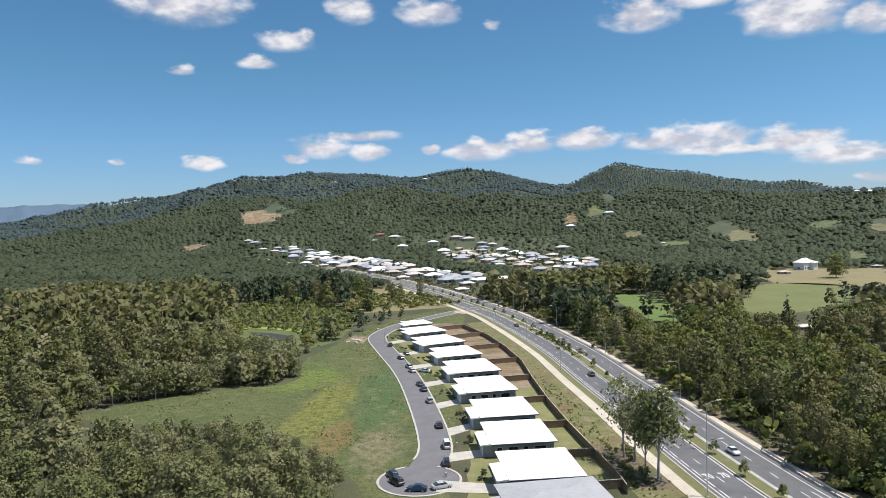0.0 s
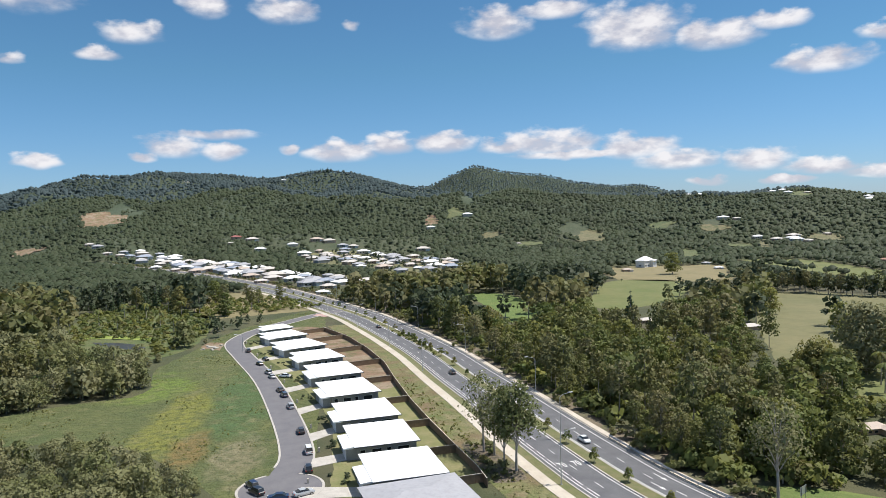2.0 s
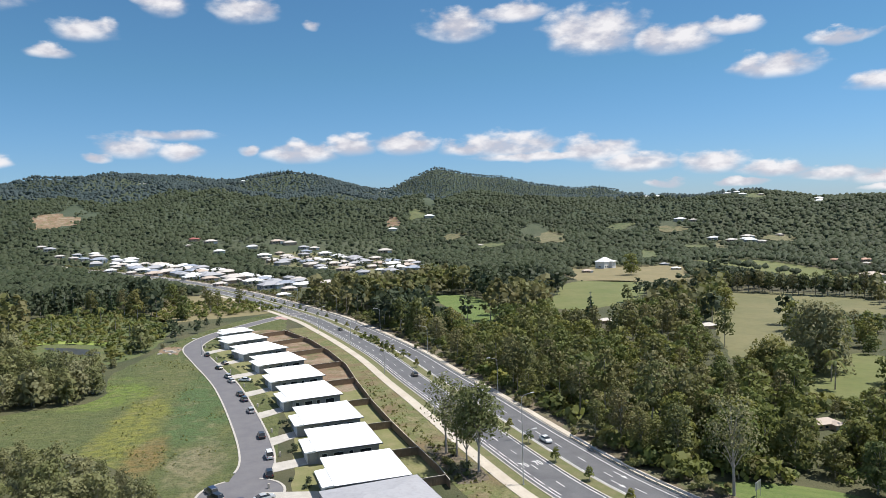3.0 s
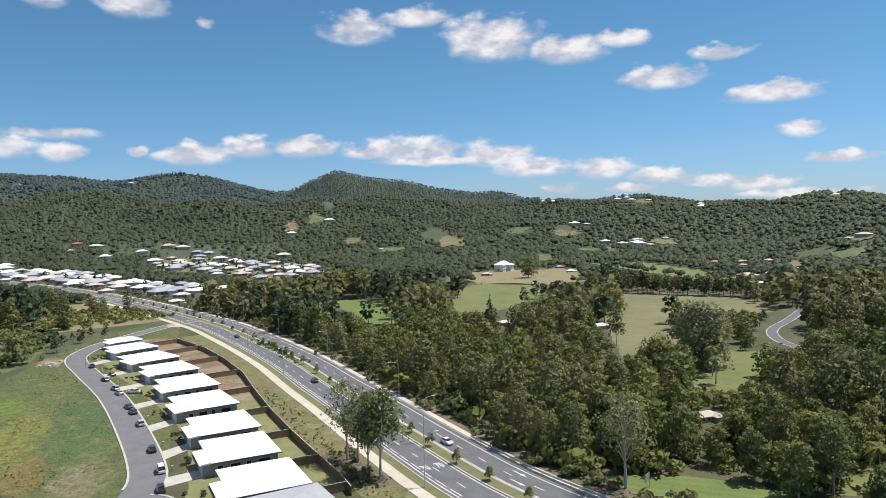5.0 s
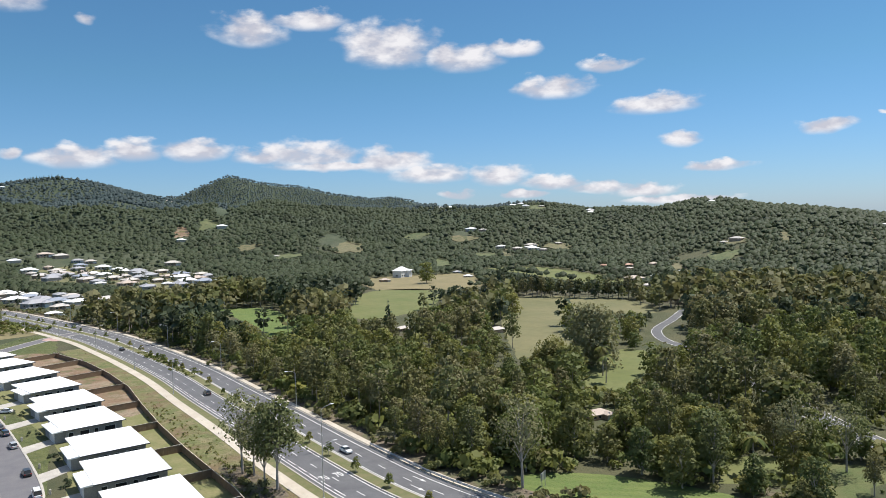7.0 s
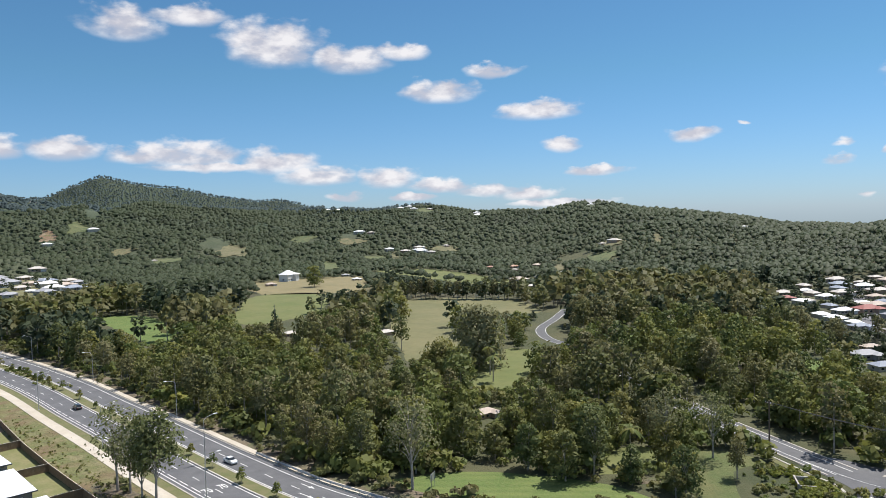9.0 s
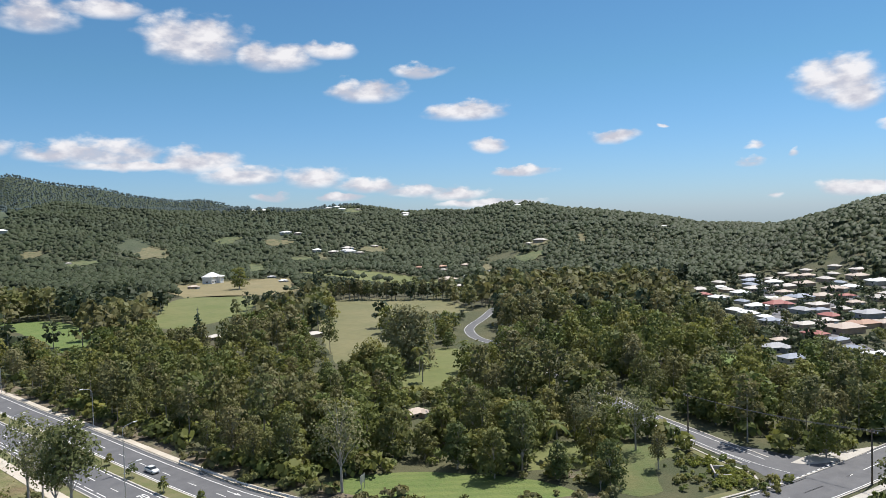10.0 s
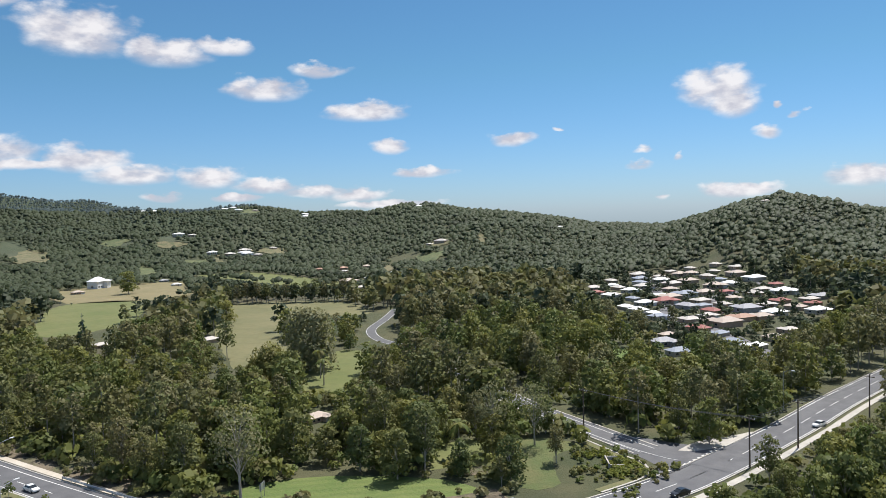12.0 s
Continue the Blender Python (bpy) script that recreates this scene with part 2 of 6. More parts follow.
GUM = leafy("gum_leaves", [(0.1196, 0.1274, 0.05), (0.1831, 0.165, 0.0749), (0.1481, 0.1562, 0.0428), (0.1113, 0.1362, 0.0464), (0.1987, 0.1859, 0.0924), (0.2236, 0.2226, 0.0997)])
LUSH = leafy("lush_leaves", [(0.0811, 0.126, 0.0341), (0.1908, 0.198, 0.0512), (0.1193, 0.1485, 0.0427), (0.0716, 0.1035, 0.0384), (0.2242, 0.2205, 0.0512), (0.1574, 0.1395, 0.0598), (0.1145, 0.1575, 0.0384), (0.2099, 0.225, 0.0726)])
WOODS = leafy("wood_leaves", [(0.0611, 0.0828, 0.043), (0.0767, 0.0939, 0.0504), (0.0559, 0.0794, 0.0416), (0.0702, 0.0925, 0.0455), (0.0808, 0.0954, 0.0554), (0.0808, 0.1022, 0.057)], stands=0.75)
# far forest: the blue of distance haze is put into the leaf colour
FARWOODS = leafy("hazed_gum_leaves", [(0.0639, 0.0979, 0.0974), (0.0775, 0.1083, 0.1114), (0.0594, 0.094, 0.0949), (0.0712, 0.1038, 0.1022), (0.0818, 0.1132, 0.1167)], stands=0.75)
PINE = leafy("pine_needles", [(0.05, 0.085, 0.04), (0.075, 0.105, 0.05), (0.06, 0.095, 0.045), (0.1, 0.13, 0.06)], 0.3)
GREYTREE = leafy("swamp_leaves", [(0.1561, 0.167, 0.0684), (0.2254, 0.219, 0.1094), (0.1306, 0.153, 0.0547), (0.1907, 0.2, 0.0749), (0.2428, 0.233, 0.1296), (0.2601, 0.265, 0.1296)])
HEDGE = leafy("hedge_leaves", [(0.17, 0.2, 0.035), (0.21, 0.22, 0.04), (0.14, 0.18, 0.035), (0.25, 0.26, 0.06)])
STRAW = leafy("straw", [(0.2, 0.19, 0.08), (0.26, 0.22, 0.11), (0.16, 0.17, 0.06), (0.34, 0.3, 0.16)])
RUSH = leafy("rushes", [(0.14, 0.155, 0.04), (0.19, 0.195, 0.05), (0.17, 0.17, 0.06), (0.23, 0.23, 0.08)])


def grass_ground():
    """The land: leaf litter, dry and green grass and bare earth, in patches."""
    m = material("land", (0.06, 0.07, 0.03), 0.95)
    c = mixed(m, grain(m, 0.05, 0.4, 0.6, 6.0), (0.055, 0.066, 0.026), (0.1, 0.095, 0.045))
    c = mixed(m, mult(m, grain(m, 0.4, 0.5, 0.7), 0.6), c, (0.045, 0.06, 0.02))
    c = mixed(m, mult(m, grain(m, 0.011, 0.5, 0.65), 0.7), c, (0.085, 0.07, 0.045))
    c = mixed(m, mult(m, grain(m, 3.0, 0.4, 0.8), 0.5), c, (0.035, 0.04, 0.016))
    # bluer green replaces the litter tones, 700 to 1300 m from the origin
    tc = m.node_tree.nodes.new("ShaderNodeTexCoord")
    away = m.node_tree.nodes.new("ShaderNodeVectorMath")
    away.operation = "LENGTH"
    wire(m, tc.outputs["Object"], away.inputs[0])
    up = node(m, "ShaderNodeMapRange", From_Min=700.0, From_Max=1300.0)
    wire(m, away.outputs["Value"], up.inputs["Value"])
    far_green = mixed(m, grain(m, 0.03, 0.35, 0.65, 6.0), (0.045, 0.066, 0.035), (0.07, 0.088, 0.052))
    c = mixed(m, up.outputs["Result"], c, far_green)
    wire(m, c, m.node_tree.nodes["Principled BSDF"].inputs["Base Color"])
    bump(m, grain(m, 2.0, 0.2, 0.8), 0.7, 0.2)
    return m


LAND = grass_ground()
LAWN = worn("lawn_grass", (0.095, 0.15, 0.035), (0.14, 0.18, 0.05), 0.12, 0.9, 0.95, 0.8, 0.2)
FRONT = worn("front_grass", (0.155, 0.165, 0.06), (0.22, 0.2, 0.095), 0.22, 1.6, 0.95, 0.5, 0.06)
PASTURE = worn("pasture_grass", (0.118, 0.14, 0.042), (0.16, 0.163, 0.06), 0.04, 0.25, 0.95, 0.5, 0.1)
PADDOCK = worn("paddock_grass", (0.14, 0.14, 0.062), (0.18, 0.165, 0.078), 0.04, 0.22, 0.95, 0.5, 0.1)
DRY = worn("dry_grass", (0.19, 0.165, 0.08), (0.235, 0.195, 0.1), 0.04, 0.25, 0.95, 0.5, 0.1)
MEDIAN = worn("median_grass", (0.17, 0.155, 0.075), (0.115, 0.13, 0.045), 0.4, 2.5, 0.95, 0.5, 0.06)


def patchy(name, tones, scales, fine):
    """Rough ground: a first tone overlaid by patches of the others, with dark specks and relief."""
    m = material(name, tones[0], 0.95)
    c = mixed(m, grain(m, scales[0], 0.35, 0.65, 6.0), tones[0], tones[1])
    for tone, s in zip(tones[2:], scales[1:]):
        c = mixed(m, mult(m, grain(m, s, 0.48, 0.62, 8.0), 0.85), c, tone)
    c = mixed(m, mult(m, grain(m, fine, 0.5, 0.7, 4.0), 0.6), c, tuple(v * 0.4 for v in tones[0]))
    wire(m, c, m.node_tree.nodes["Principled BSDF"].inputs["Base Color"])
    bump(m, grain(m, fine, 0.2, 0.8), 0.9, 0.25)
    return m


EARTH = patchy("earth", [(0.2, 0.125, 0.075), (0.27, 0.19, 0.125), (0.11, 0.12, 0.045), (0.3, 0.24, 0.17)], (0.12, 0.16, 0.09), 1.6)
FOOTPATH = worn("footpath_concrete", (0.47, 0.41, 0.33), (0.55, 0.5, 0.42), 0.15, 1.2, 0.9, 0.2, 0.01)
LITTER = patchy("leaf_litter", [(0.15, 0.115, 0.075), (0.2, 0.165, 0.115), (0.085, 0.1, 0.04), (0.06, 0.05, 0.035)], (0.1, 0.13, 0.3), 1.3)
WEED = worn("water_weed", (0.2, 0.27, 0.04), (0.26, 0.3, 0.08), 0.2, 2.0, 0.9, 0.4, 0.05)
WATER = worn("pond_water", (0.035, 0.035, 0.025), (0.05, 0.045, 0.03), 0.1, 0.5, 0.45, 0.03, 0.02)

ISLAND = worn("red_paving", (0.42, 0.25, 0.22), (0.5, 0.36, 0.32), 0.4, 3, 0.9, 0.2, 0.01)
GARDEN = worn("garden_ground", (0.085, 0.115, 0.035), (0.13, 0.13, 0.05), 0.12, 0.8, 0.95, 0.8, 0.2)

def mown():
    """Mown lawn with the mower's passes."""
    m = material("mown_lawn", (0.11, 0.165, 0.04), 0.95)
    tc = m.node_tree.nodes.new("ShaderNodeTexCoord")
    w = node(m, "ShaderNodeTexWave", Scale=0.16, Distortion=3.0, Detail=3.0)
    w.inputs["Detail Scale"].default_value = 0.4
    w.bands_direction = "DIAGONAL"
    wire(m, tc.outputs["Object"], w.inputs["Vector"])
    c = mixed(m, grain(m, 0.12, 0.35, 0.65, 6.0), (0.1, 0.15, 0.034), (0.15, 0.185, 0.05))
    c = mixed(m, mult(m, w.outputs["Fac"], 0.55), c, (0.085, 0.125, 0.03))
    c = mixed(m, mult(m, grain(m, 1.2, 0.45, 0.75), 0.5), c, (0.17, 0.18, 0.07))
    wire(m, c, m.node_tree.nodes["Principled BSDF"].inputs["Base Color"])
    bump(m, grain(m, 1.5, 0.2, 0.8), 0.8, 0.2)
    return m


MOWN = mown()
# the range's blue is aerial haze put into its base colour
HAZE_HILLS = worn("haze_painted_hills", (0.085, 0.135, 0.2), (0.1, 0.15, 0.215), 0.004, 0.02, 0.95, 0.1, 0.5)


def zone(m, x, y, rx, ry, soft=0.5):
    """A patch of other growth round a place, with a ragged edge."""
    tc = m.node_tree.nodes.new("ShaderNodeTexCoord")
    mp = node(m, "ShaderNodeMapping", Location=(-x / rx, -y / ry, 0), Scale=(1 / rx, 1 / ry, 0))
    wire(m, tc.outputs["Object"], mp.inputs["Vector"])
    n = m.node_tree.nodes.new("ShaderNodeVectorMath")
    n.operation = "LENGTH"
    wire(m, mp.outputs[0], n.inputs[0])
    add = m.node_tree.nodes.new("ShaderNodeMath")
    add.operation = "MULTIPLY_ADD"
    wire(m, grain(m, 0.09, 0.3, 0.7, 6.0), add.inputs[0])
    add.inputs[1].default_value = 0.9
    wire(m, n.outputs["Value"], add.inputs[2])
    r = node(m, "ShaderNodeMapRange", From_Min=1.55, From_Max=1.55 - soft)
    wire(m, add.outputs[0], r.inputs["Value"])
    return r.outputs["Result"]


def meadow():
    """Wet grassland: olive rushes with lime, yellow, dark green and trodden patches."""
    m = material("meadow", (0.14, 0.2, 0.05), 0.95)
    c = mixed(m, grain(m, 0.05, 0.35, 0.65, 6.0), (0.08, 0.104, 0.033), (0.13, 0.138, 0.046))
    c = mixed(m, mult(m, zone(m, -19, 212, 9, 46), 0.85), c, (0.07, 0.125, 0.04))
    c = mixed(m, mult(m, zone(m, -34, 198, 8, 40), 0.8), c, (0.2, 0.2, 0.035))
    c = mixed(m, mult(m, zone(m, -47, 236, 13, 22), 0.85), c, (0.14, 0.2, 0.03))
    c = mixed(m, mult(m, zone(m, -27, 170, 5, 14), 0.85), c, (0.2, 0.135, 0.045))
    c = mixed(m, mult(m, zone(m, -16, 160, 6, 18), 0.8), c, (0.22, 0.19, 0.11))
    c = mixed(m, mult(m, grain(m, 0.16, 0.52, 0.72, 6.0), 0.6), c, (0.22, 0.19, 0.095))
    c = mixed(m, mult(m, grain(m, 0.45, 0.42, 0.66, 8.0), 0.8), c, (0.06, 0.075, 0.022))
    wire(m, c, m.node_tree.nodes["Principled BSDF"].inputs["Base Color"])
    bump(m, grain(m, 0.9, 0.2, 0.8), 1.0, 0.6)
    return m


BATTER = patchy("batter_grass", [(0.16, 0.15, 0.062), (0.115, 0.14, 0.042), (0.09, 0.125, 0.034), (0.22, 0.19, 0.1), (0.17, 0.115, 0.065)], (0.09, 0.22, 0.3, 0.11), 1.1)
MEADOW = meadow()


# ---------------------------------------------------------------- mesh helpers
def mesh_of(name, verts, faces, mats):
    me = bpy.data.meshes.new(name)
    me.from_pydata([tuple(v) for v in verts], [], faces)
    for m in mats if isinstance(mats, (list, tuple)) else [mats]:
        me.materials.append(m)
    return me


def quads_mesh(name, verts, mat, normals=None, tone=None):
    """A mesh of loose four-sided faces from an array of corners; with normals, shaded as one soft mass."""
    verts = np.asarray(verts, np.float32).reshape(-1, 3)
    n = len(verts)
    me = bpy.data.meshes.new(name)
    me.vertices.add(n)
    me.vertices.foreach_set("co", verts.ravel())
    me.loops.add(n)
    me.loops.foreach_set("vertex_index", np.arange(n, dtype=np.int32))
    me.polygons.add(n // 4)
    me.polygons.foreach_set("loop_start", np.arange(0, n, 4, dtype=np.int32))
    me.materials.append(mat)
    me.update()
    me.validate()
    if tone is not None:
        me.attributes.new("tone", "FLOAT", "POINT").data.foreach_set("value", np.asarray(tone, np.float32))
    if normals is not None:
        me.polygons.foreach_set("use_smooth", np.ones(n // 4, bool))
        me.normals_split_custom_set_from_vertices(np.asarray(normals, np.float32).reshape(-1, 3))
    return me


def part(name, bm, mat, parent=None, label=""):
    me = bpy.data.meshes.new(name)
    bm.to_mesh(me)
    bm.free()
    for m in mat if isinstance(mat, (list, tuple)) else [mat]:
        me.materials.append(m)
    ob = new(name, me)
    ob.parent = parent
    return tagged(ob, label)


def thing(name, label, category, group="", m=None):
    ob = tagged(new(name), label, category, group)
    ob.empty_display_size = 0.3
    if m is not None:
        ob.matrix_world = m
    return ob


def box(bm, x0, x1, y0, y1, z0, z1, bevel=0.0):
    made = bmesh.ops.create_cube(bm, size=1)
    bmesh.ops.scale(bm, verts=made["verts"], vec=(x1 - x0, y1 - y0, z1 - z0))
    bmesh.ops.translate(bm, verts=made["verts"], vec=((x0 + x1) / 2, (y0 + y1) / 2, (z0 + z1) / 2))
    if bevel:
        edges = list({e for v in made["verts"] for e in v.link_edges})
        bmesh.ops.bevel(bm, geom=edges, offset=bevel, segments=1, affect="EDGES")


def tube(bm, points, radii, sides=6):
    """A tapered tube through points."""
    rings = []
    for i, (p, r) in enumerate(zip(points, radii)):
        p = Vector(p)
        d = Vector(points[min(i + 1, len(points) - 1)]) - Vector(points[max(i - 1, 0)])
        q = d.to_track_quat("Z", "Y")
        rings.append([bm.verts.new(p + q @ Vector((r * math.cos(a), r * math.sin(a), 0))) for a in (2 * math.pi * k / sides for k in range(sides))])
    for a, b in zip(rings, rings[1:]):
        for k in range(sides):
            bm.faces.new((a[k], a[(k + 1) % sides], b[(k + 1) % sides], b[k]))
    bm.faces.new(rings[-1])
    bm.faces.new(rings[0][::-1])


# ---------------------------------------------------------------- ways
def smooth_path(points, step=4.0):
    """A smooth line through points, sampled about every step metres: places and normals to the right."""
    p = np.array(points, float)
    p = np.vstack([2 * p[0] - p[1], p, 2 * p[-1] - p[-2]])
    out = []
    for a, b, c, d in zip(p, p[1:], p[2:], p[3:]):
        n = max(2, int(np.hypot(*(c - b)) / step))
        for t in np.arange(n) / n:
            out.append(0.5 * ((2 * b) + (c - a) * t + (2 * a - 5 * b + 4 * c - d) * t * t + (3 * b - a - 3 * c + d) * t ** 3))
    out.append(p[-2])
    out = np.array(out)
    d = np.gradient(out, axis=0)
    d /= np.linalg.norm(d, axis=1)[:, None]
    return out, np.stack([d[:, 1], -d[:, 0]], 1)


def strip(name, path, n0, n1, z, mat, parent=None, depth=0.0, i0=0, i1=None, label="", kind="structure", category=""):
    """A band along a path from n0 to n1 metres to its right, lying z above the land; with depth it has sides."""
    c, n = path
    c, n = c[i0:i1], n[i0:i1]
    a, b = c + n * n0, c + n * n1
    top = np.vstack([np.c_[a, ground(*a.T) + z], np.c_[b, ground(*b.T) + z]])
    k = len(c)
    faces = [(i, k + i, k + i + 1, i + 1) for i in range(k - 1)]
    verts = top
    if depth:
        verts = np.vstack([top, top - [0, 0, depth]])
        faces += [(i, i + 1, 2 * k + i + 1, 2 * k + i) for i in range(k - 1)] + [(k + i + 1, k + i, 3 * k + i, 3 * k + i + 1) for i in range(k - 1)]
        faces += [(0, 2 * k, 3 * k, k), (k - 1, 2 * k - 1, 4 * k - 1, 3 * k - 1)]
    ob = new(name, mesh_of(name, verts, faces, mat))
    ob.parent = parent
    if kind:
        tagged(ob, kind=kind, label=label, category=category)
    return ob


MAIN = smooth_path([(330, 10), (222, 31.5), (175, 39), (128, 49.2), (92, 66.5), (69, 92), (60, 118), (56, 150), (53, 190), (50, 223), (46, 270), (36, 335), (23, 394), (-20, 530), (-79, 667), (-154, 808), (-240, 930)])
SIDE = smooth_path([(-6, 137), (-5, 147), (-3, 160), (-6, 190), (-13, 235), (-23, 278), (-29, 305), (-28.5, 322), (-22, 342), (-8, 366), (8, 388), (21, 400)], 2.5)


def inside(x, y, poly):
    """Which of the places lie in the polygon."""
    hit = np.zeros(np.shape(x), bool)
    for (x0, y0), (x1, y1) in zip(poly, poly[1:] + poly[:1]):
        cross = (y0 > y) != (y1 > y)
        hit ^= cross & (x < (x1 - x0) * (y - y0) / (y1 - y0 + 1e-9) + x0)
    return hit


def near_path(x, y, path, n0, n1):
    """Which of the places lie between n0 and n1 metres to the right of the path."""
    c, n = path
    c, n = c[::2], n[::2]
    out = np.zeros(len(x), bool)
    for s in range(0, len(x), 4000):
        dx = x[s:s + 4000, None] - c[None, :, 0]
        dy = y[s:s + 4000, None] - c[None, :, 1]
        i = np.argmin(dx * dx + dy * dy, 1)
        k = np.arange(len(i))
        off = dx[k, i] * n[i, 0] + dy[k, i] * n[i, 1]
        far = np.sqrt(dx[k, i] ** 2 + dy[k, i] ** 2)
        out[s:s + 4000] = (off > n0) & (off < n1) & (far < max(abs(n0), abs(n1)) + 4)
    return out


# ---------------------------------------------------------------- land
def land_sheet():
    az = np.radians(np.r_[np.arange(-180, -45, 9.0), np.arange(-45, 100, 0.6), np.arange(100, 180, 8.0)])
    r = np.r_[0.0, np.arange(40, 400, 40), np.arange(400, 1600, 30), np.arange(1600, 3600, 45), np.arange(3600, 4800, 100)]
    A, R = np.meshgrid(az, r)
    x, y = R * np.sin(A), R * np.cos(A)
    verts = np.c_[x.ravel(), y.ravel(), ground(x, y).ravel()]
    k = len(az)
    faces = [(i * k + j, i * k + (j + 1) % k, (i + 1) * k + (j + 1) % k, (i + 1) * k + j) for i in range(len(r) - 1) for j in range(k)]
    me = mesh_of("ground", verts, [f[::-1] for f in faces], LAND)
    me.polygons.foreach_set("use_smooth", [True] * len(me.polygons))
    return tagged(new("ground", me), "grassy valley floor rising into wooded hills", "ground", kind="structure")


land_sheet()



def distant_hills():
    """A far range behind the western end of the valley, its haze painted in blue."""
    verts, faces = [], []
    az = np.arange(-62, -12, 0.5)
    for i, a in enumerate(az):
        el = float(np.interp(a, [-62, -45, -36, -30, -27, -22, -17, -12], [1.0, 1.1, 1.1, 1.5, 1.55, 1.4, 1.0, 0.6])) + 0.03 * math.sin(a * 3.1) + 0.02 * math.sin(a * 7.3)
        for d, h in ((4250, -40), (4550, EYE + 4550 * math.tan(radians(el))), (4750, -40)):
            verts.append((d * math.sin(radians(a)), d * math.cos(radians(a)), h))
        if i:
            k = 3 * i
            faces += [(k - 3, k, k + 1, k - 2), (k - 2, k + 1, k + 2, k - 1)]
    tagged(new("backdrop", mesh_of("backdrop", verts, faces, HAZE_HILLS)), "distant range of hills with blue haze painted in", "hills", kind="structure")


distant_hills()
# ---------------------------------------------------------------- roads
FORK = int(np.argmax(MAIN[0][:, 0] < 104))      # where the single road divides
strip("road", MAIN, -10.2, -1.7, 0.05, ASPHALT, i0=FORK, label="grey asphalt carriageway with painted lanes", category="road")
strip("road", MAIN, 1.7, 9.8, 0.05, ASPHALT, i0=FORK, label="grey asphalt carriageway beside a guard rail", category="road")
strip("road", MAIN, -4.6, 4.6, 0.05, ASPHALT, i1=FORK + 4, label="grey asphalt two-way road through bushland", category="road")
strip("pavement", MAIN, -15.4, -12.7, 0.12, FOOTPATH, depth=0.2, i0=FORK, label="pale concrete footpath beside the road", category="footpath")
strip("pavement", MAIN, 10.4, 12.0, 0.16, FOOTPATH, depth=0.3, i0=FORK, label="pale concrete edge strip beside the road", category="footpath")
strip("pavement", MAIN, -7.4, -5.8, 0.1, CONCRETE, depth=0.2, i1=FORK + 4, label="pale concrete footpath beside the junction", category="footpath")
strip("median", MAIN, -1.4, 1.4, 0.16, MEDIAN, i0=FORK, label="grassy raised road median with young trees", category="median")
for n0, n1 in ((-10.5, -10.2), (-1.75, -1.4), (1.4, 1.75), (9.8, 10.1)):
    strip("kerb", MAIN, n0, n1, 0.18, CONCRETE, depth=0.25, i0=FORK, label="pale concrete road kerb", category="kerb")
for n0, n1 in ((-4.9, -4.6), (4.6, 4.9)):
    strip("kerb", MAIN, n0, n1, 0.18, CONCRETE, depth=0.25, i1=FORK, label="pale concrete road kerb", category="kerb")


def dashes(path, off, width, on, gap, z, i0=0, i1=None):
    """Painted dashes (or, with no gap, a line) along a path."""
    c, n = path[0][i0:i1], path[1][i0:i1]
    s = np.r_[0, np.cumsum(np.hypot(*np.diff(c, axis=0).T))]
    verts, faces, at = [], [], 2.0
    step = on if gap else min(6.0, on)
    while at + step < s[-1]:
        for d in (at, at + step):
            p = np.array([np.interp(d, s, c[:, 0]), np.interp(d, s, c[:, 1])])
            m = np.array([np.interp(d, s, n[:, 0]), np.interp(d, s, n[:, 1])])
            for o in (off - width / 2, off + width / 2):
                q = p + m * o
                verts.append((q[0], q[1], float(ground(*q)) + z))
        k = len(verts)
        faces.append((k - 4, k - 3, k - 1, k - 2))
        at += step + gap
    return tagged(new("lane_marking", mesh_of("lane_marking", verts, faces, PAINT)), "white painted lane line on asphalt", "road marking", kind="structure")


for off in (-9.2, -2.2, 2.2, 8.6):
    dashes(MAIN, off, 0.2, 6, 0, 0.056, FORK)
for off in (-5.6, 5.3):
    dashes(MAIN, off, 0.18, 3, 7, 0.056, FORK)
dashes(MAIN, -8.4, 0.22, 4, 1.5, 0.056, FORK)
dashes(MAIN, 0.0, 0.16, 6, 4, 0.056, 0, FORK)
for off in (-4.1, 4.1):
    dashes(MAIN, off, 0.18, 6, 0, 0.056, 0, FORK)

strip("verge", MAIN, 12.0, 17.5, 0.03, LITTER, i0=FORK, label="bare ground with leaf litter along the bush", category="verge")
strip("batter", MAIN, -24.0, -15.4, 0.035, BATTER, i0=FORK + 6, i1=FORK + 75, label="straw and green grass on the road batter", category="grass bank")
strip("verge", MAIN, -12.8, -10.5, 0.1, MEDIAN, i0=FORK, label="dry mown grass verge", category="grass verge")

# the bush road that leaves the junction
BUSH = smooth_path([(143, 48), (146, 58), (153, 75), (164, 100), (180, 128), (198, 160), (214, 186), (222, 208), (239, 228), (267, 245), (298, 265)], 3.0)
FAR_BUSH = int(np.argmin(np.hypot(BUSH[0][:, 0] - 180, BUSH[0][:, 1] - 128)))
strip("road", BUSH, -2.4, 2.4, 0.069, ASPHALT, i0=FAR_BUSH, label="narrow grey asphalt road bending through trees", category="road")
strip("road", BUSH, -3.5, 3.5, 0.069, ASPHALT, i0=1, i1=FAR_BUSH + 1, label="grey asphalt side road winding through trees", category="road")
for n0, n1 in ((-3.9, -3.5), (3.5, 3.9)):
    strip("kerb", BUSH, n0, n1, 0.16, CONCRETE, depth=0.25, i0=4, i1=FAR_BUSH + 1, label="pale concrete road kerb", category="kerb")
for off in (-2.1, 2.1):
    dashes(BUSH, off, 0.18, 6, 0, 0.077, 3)


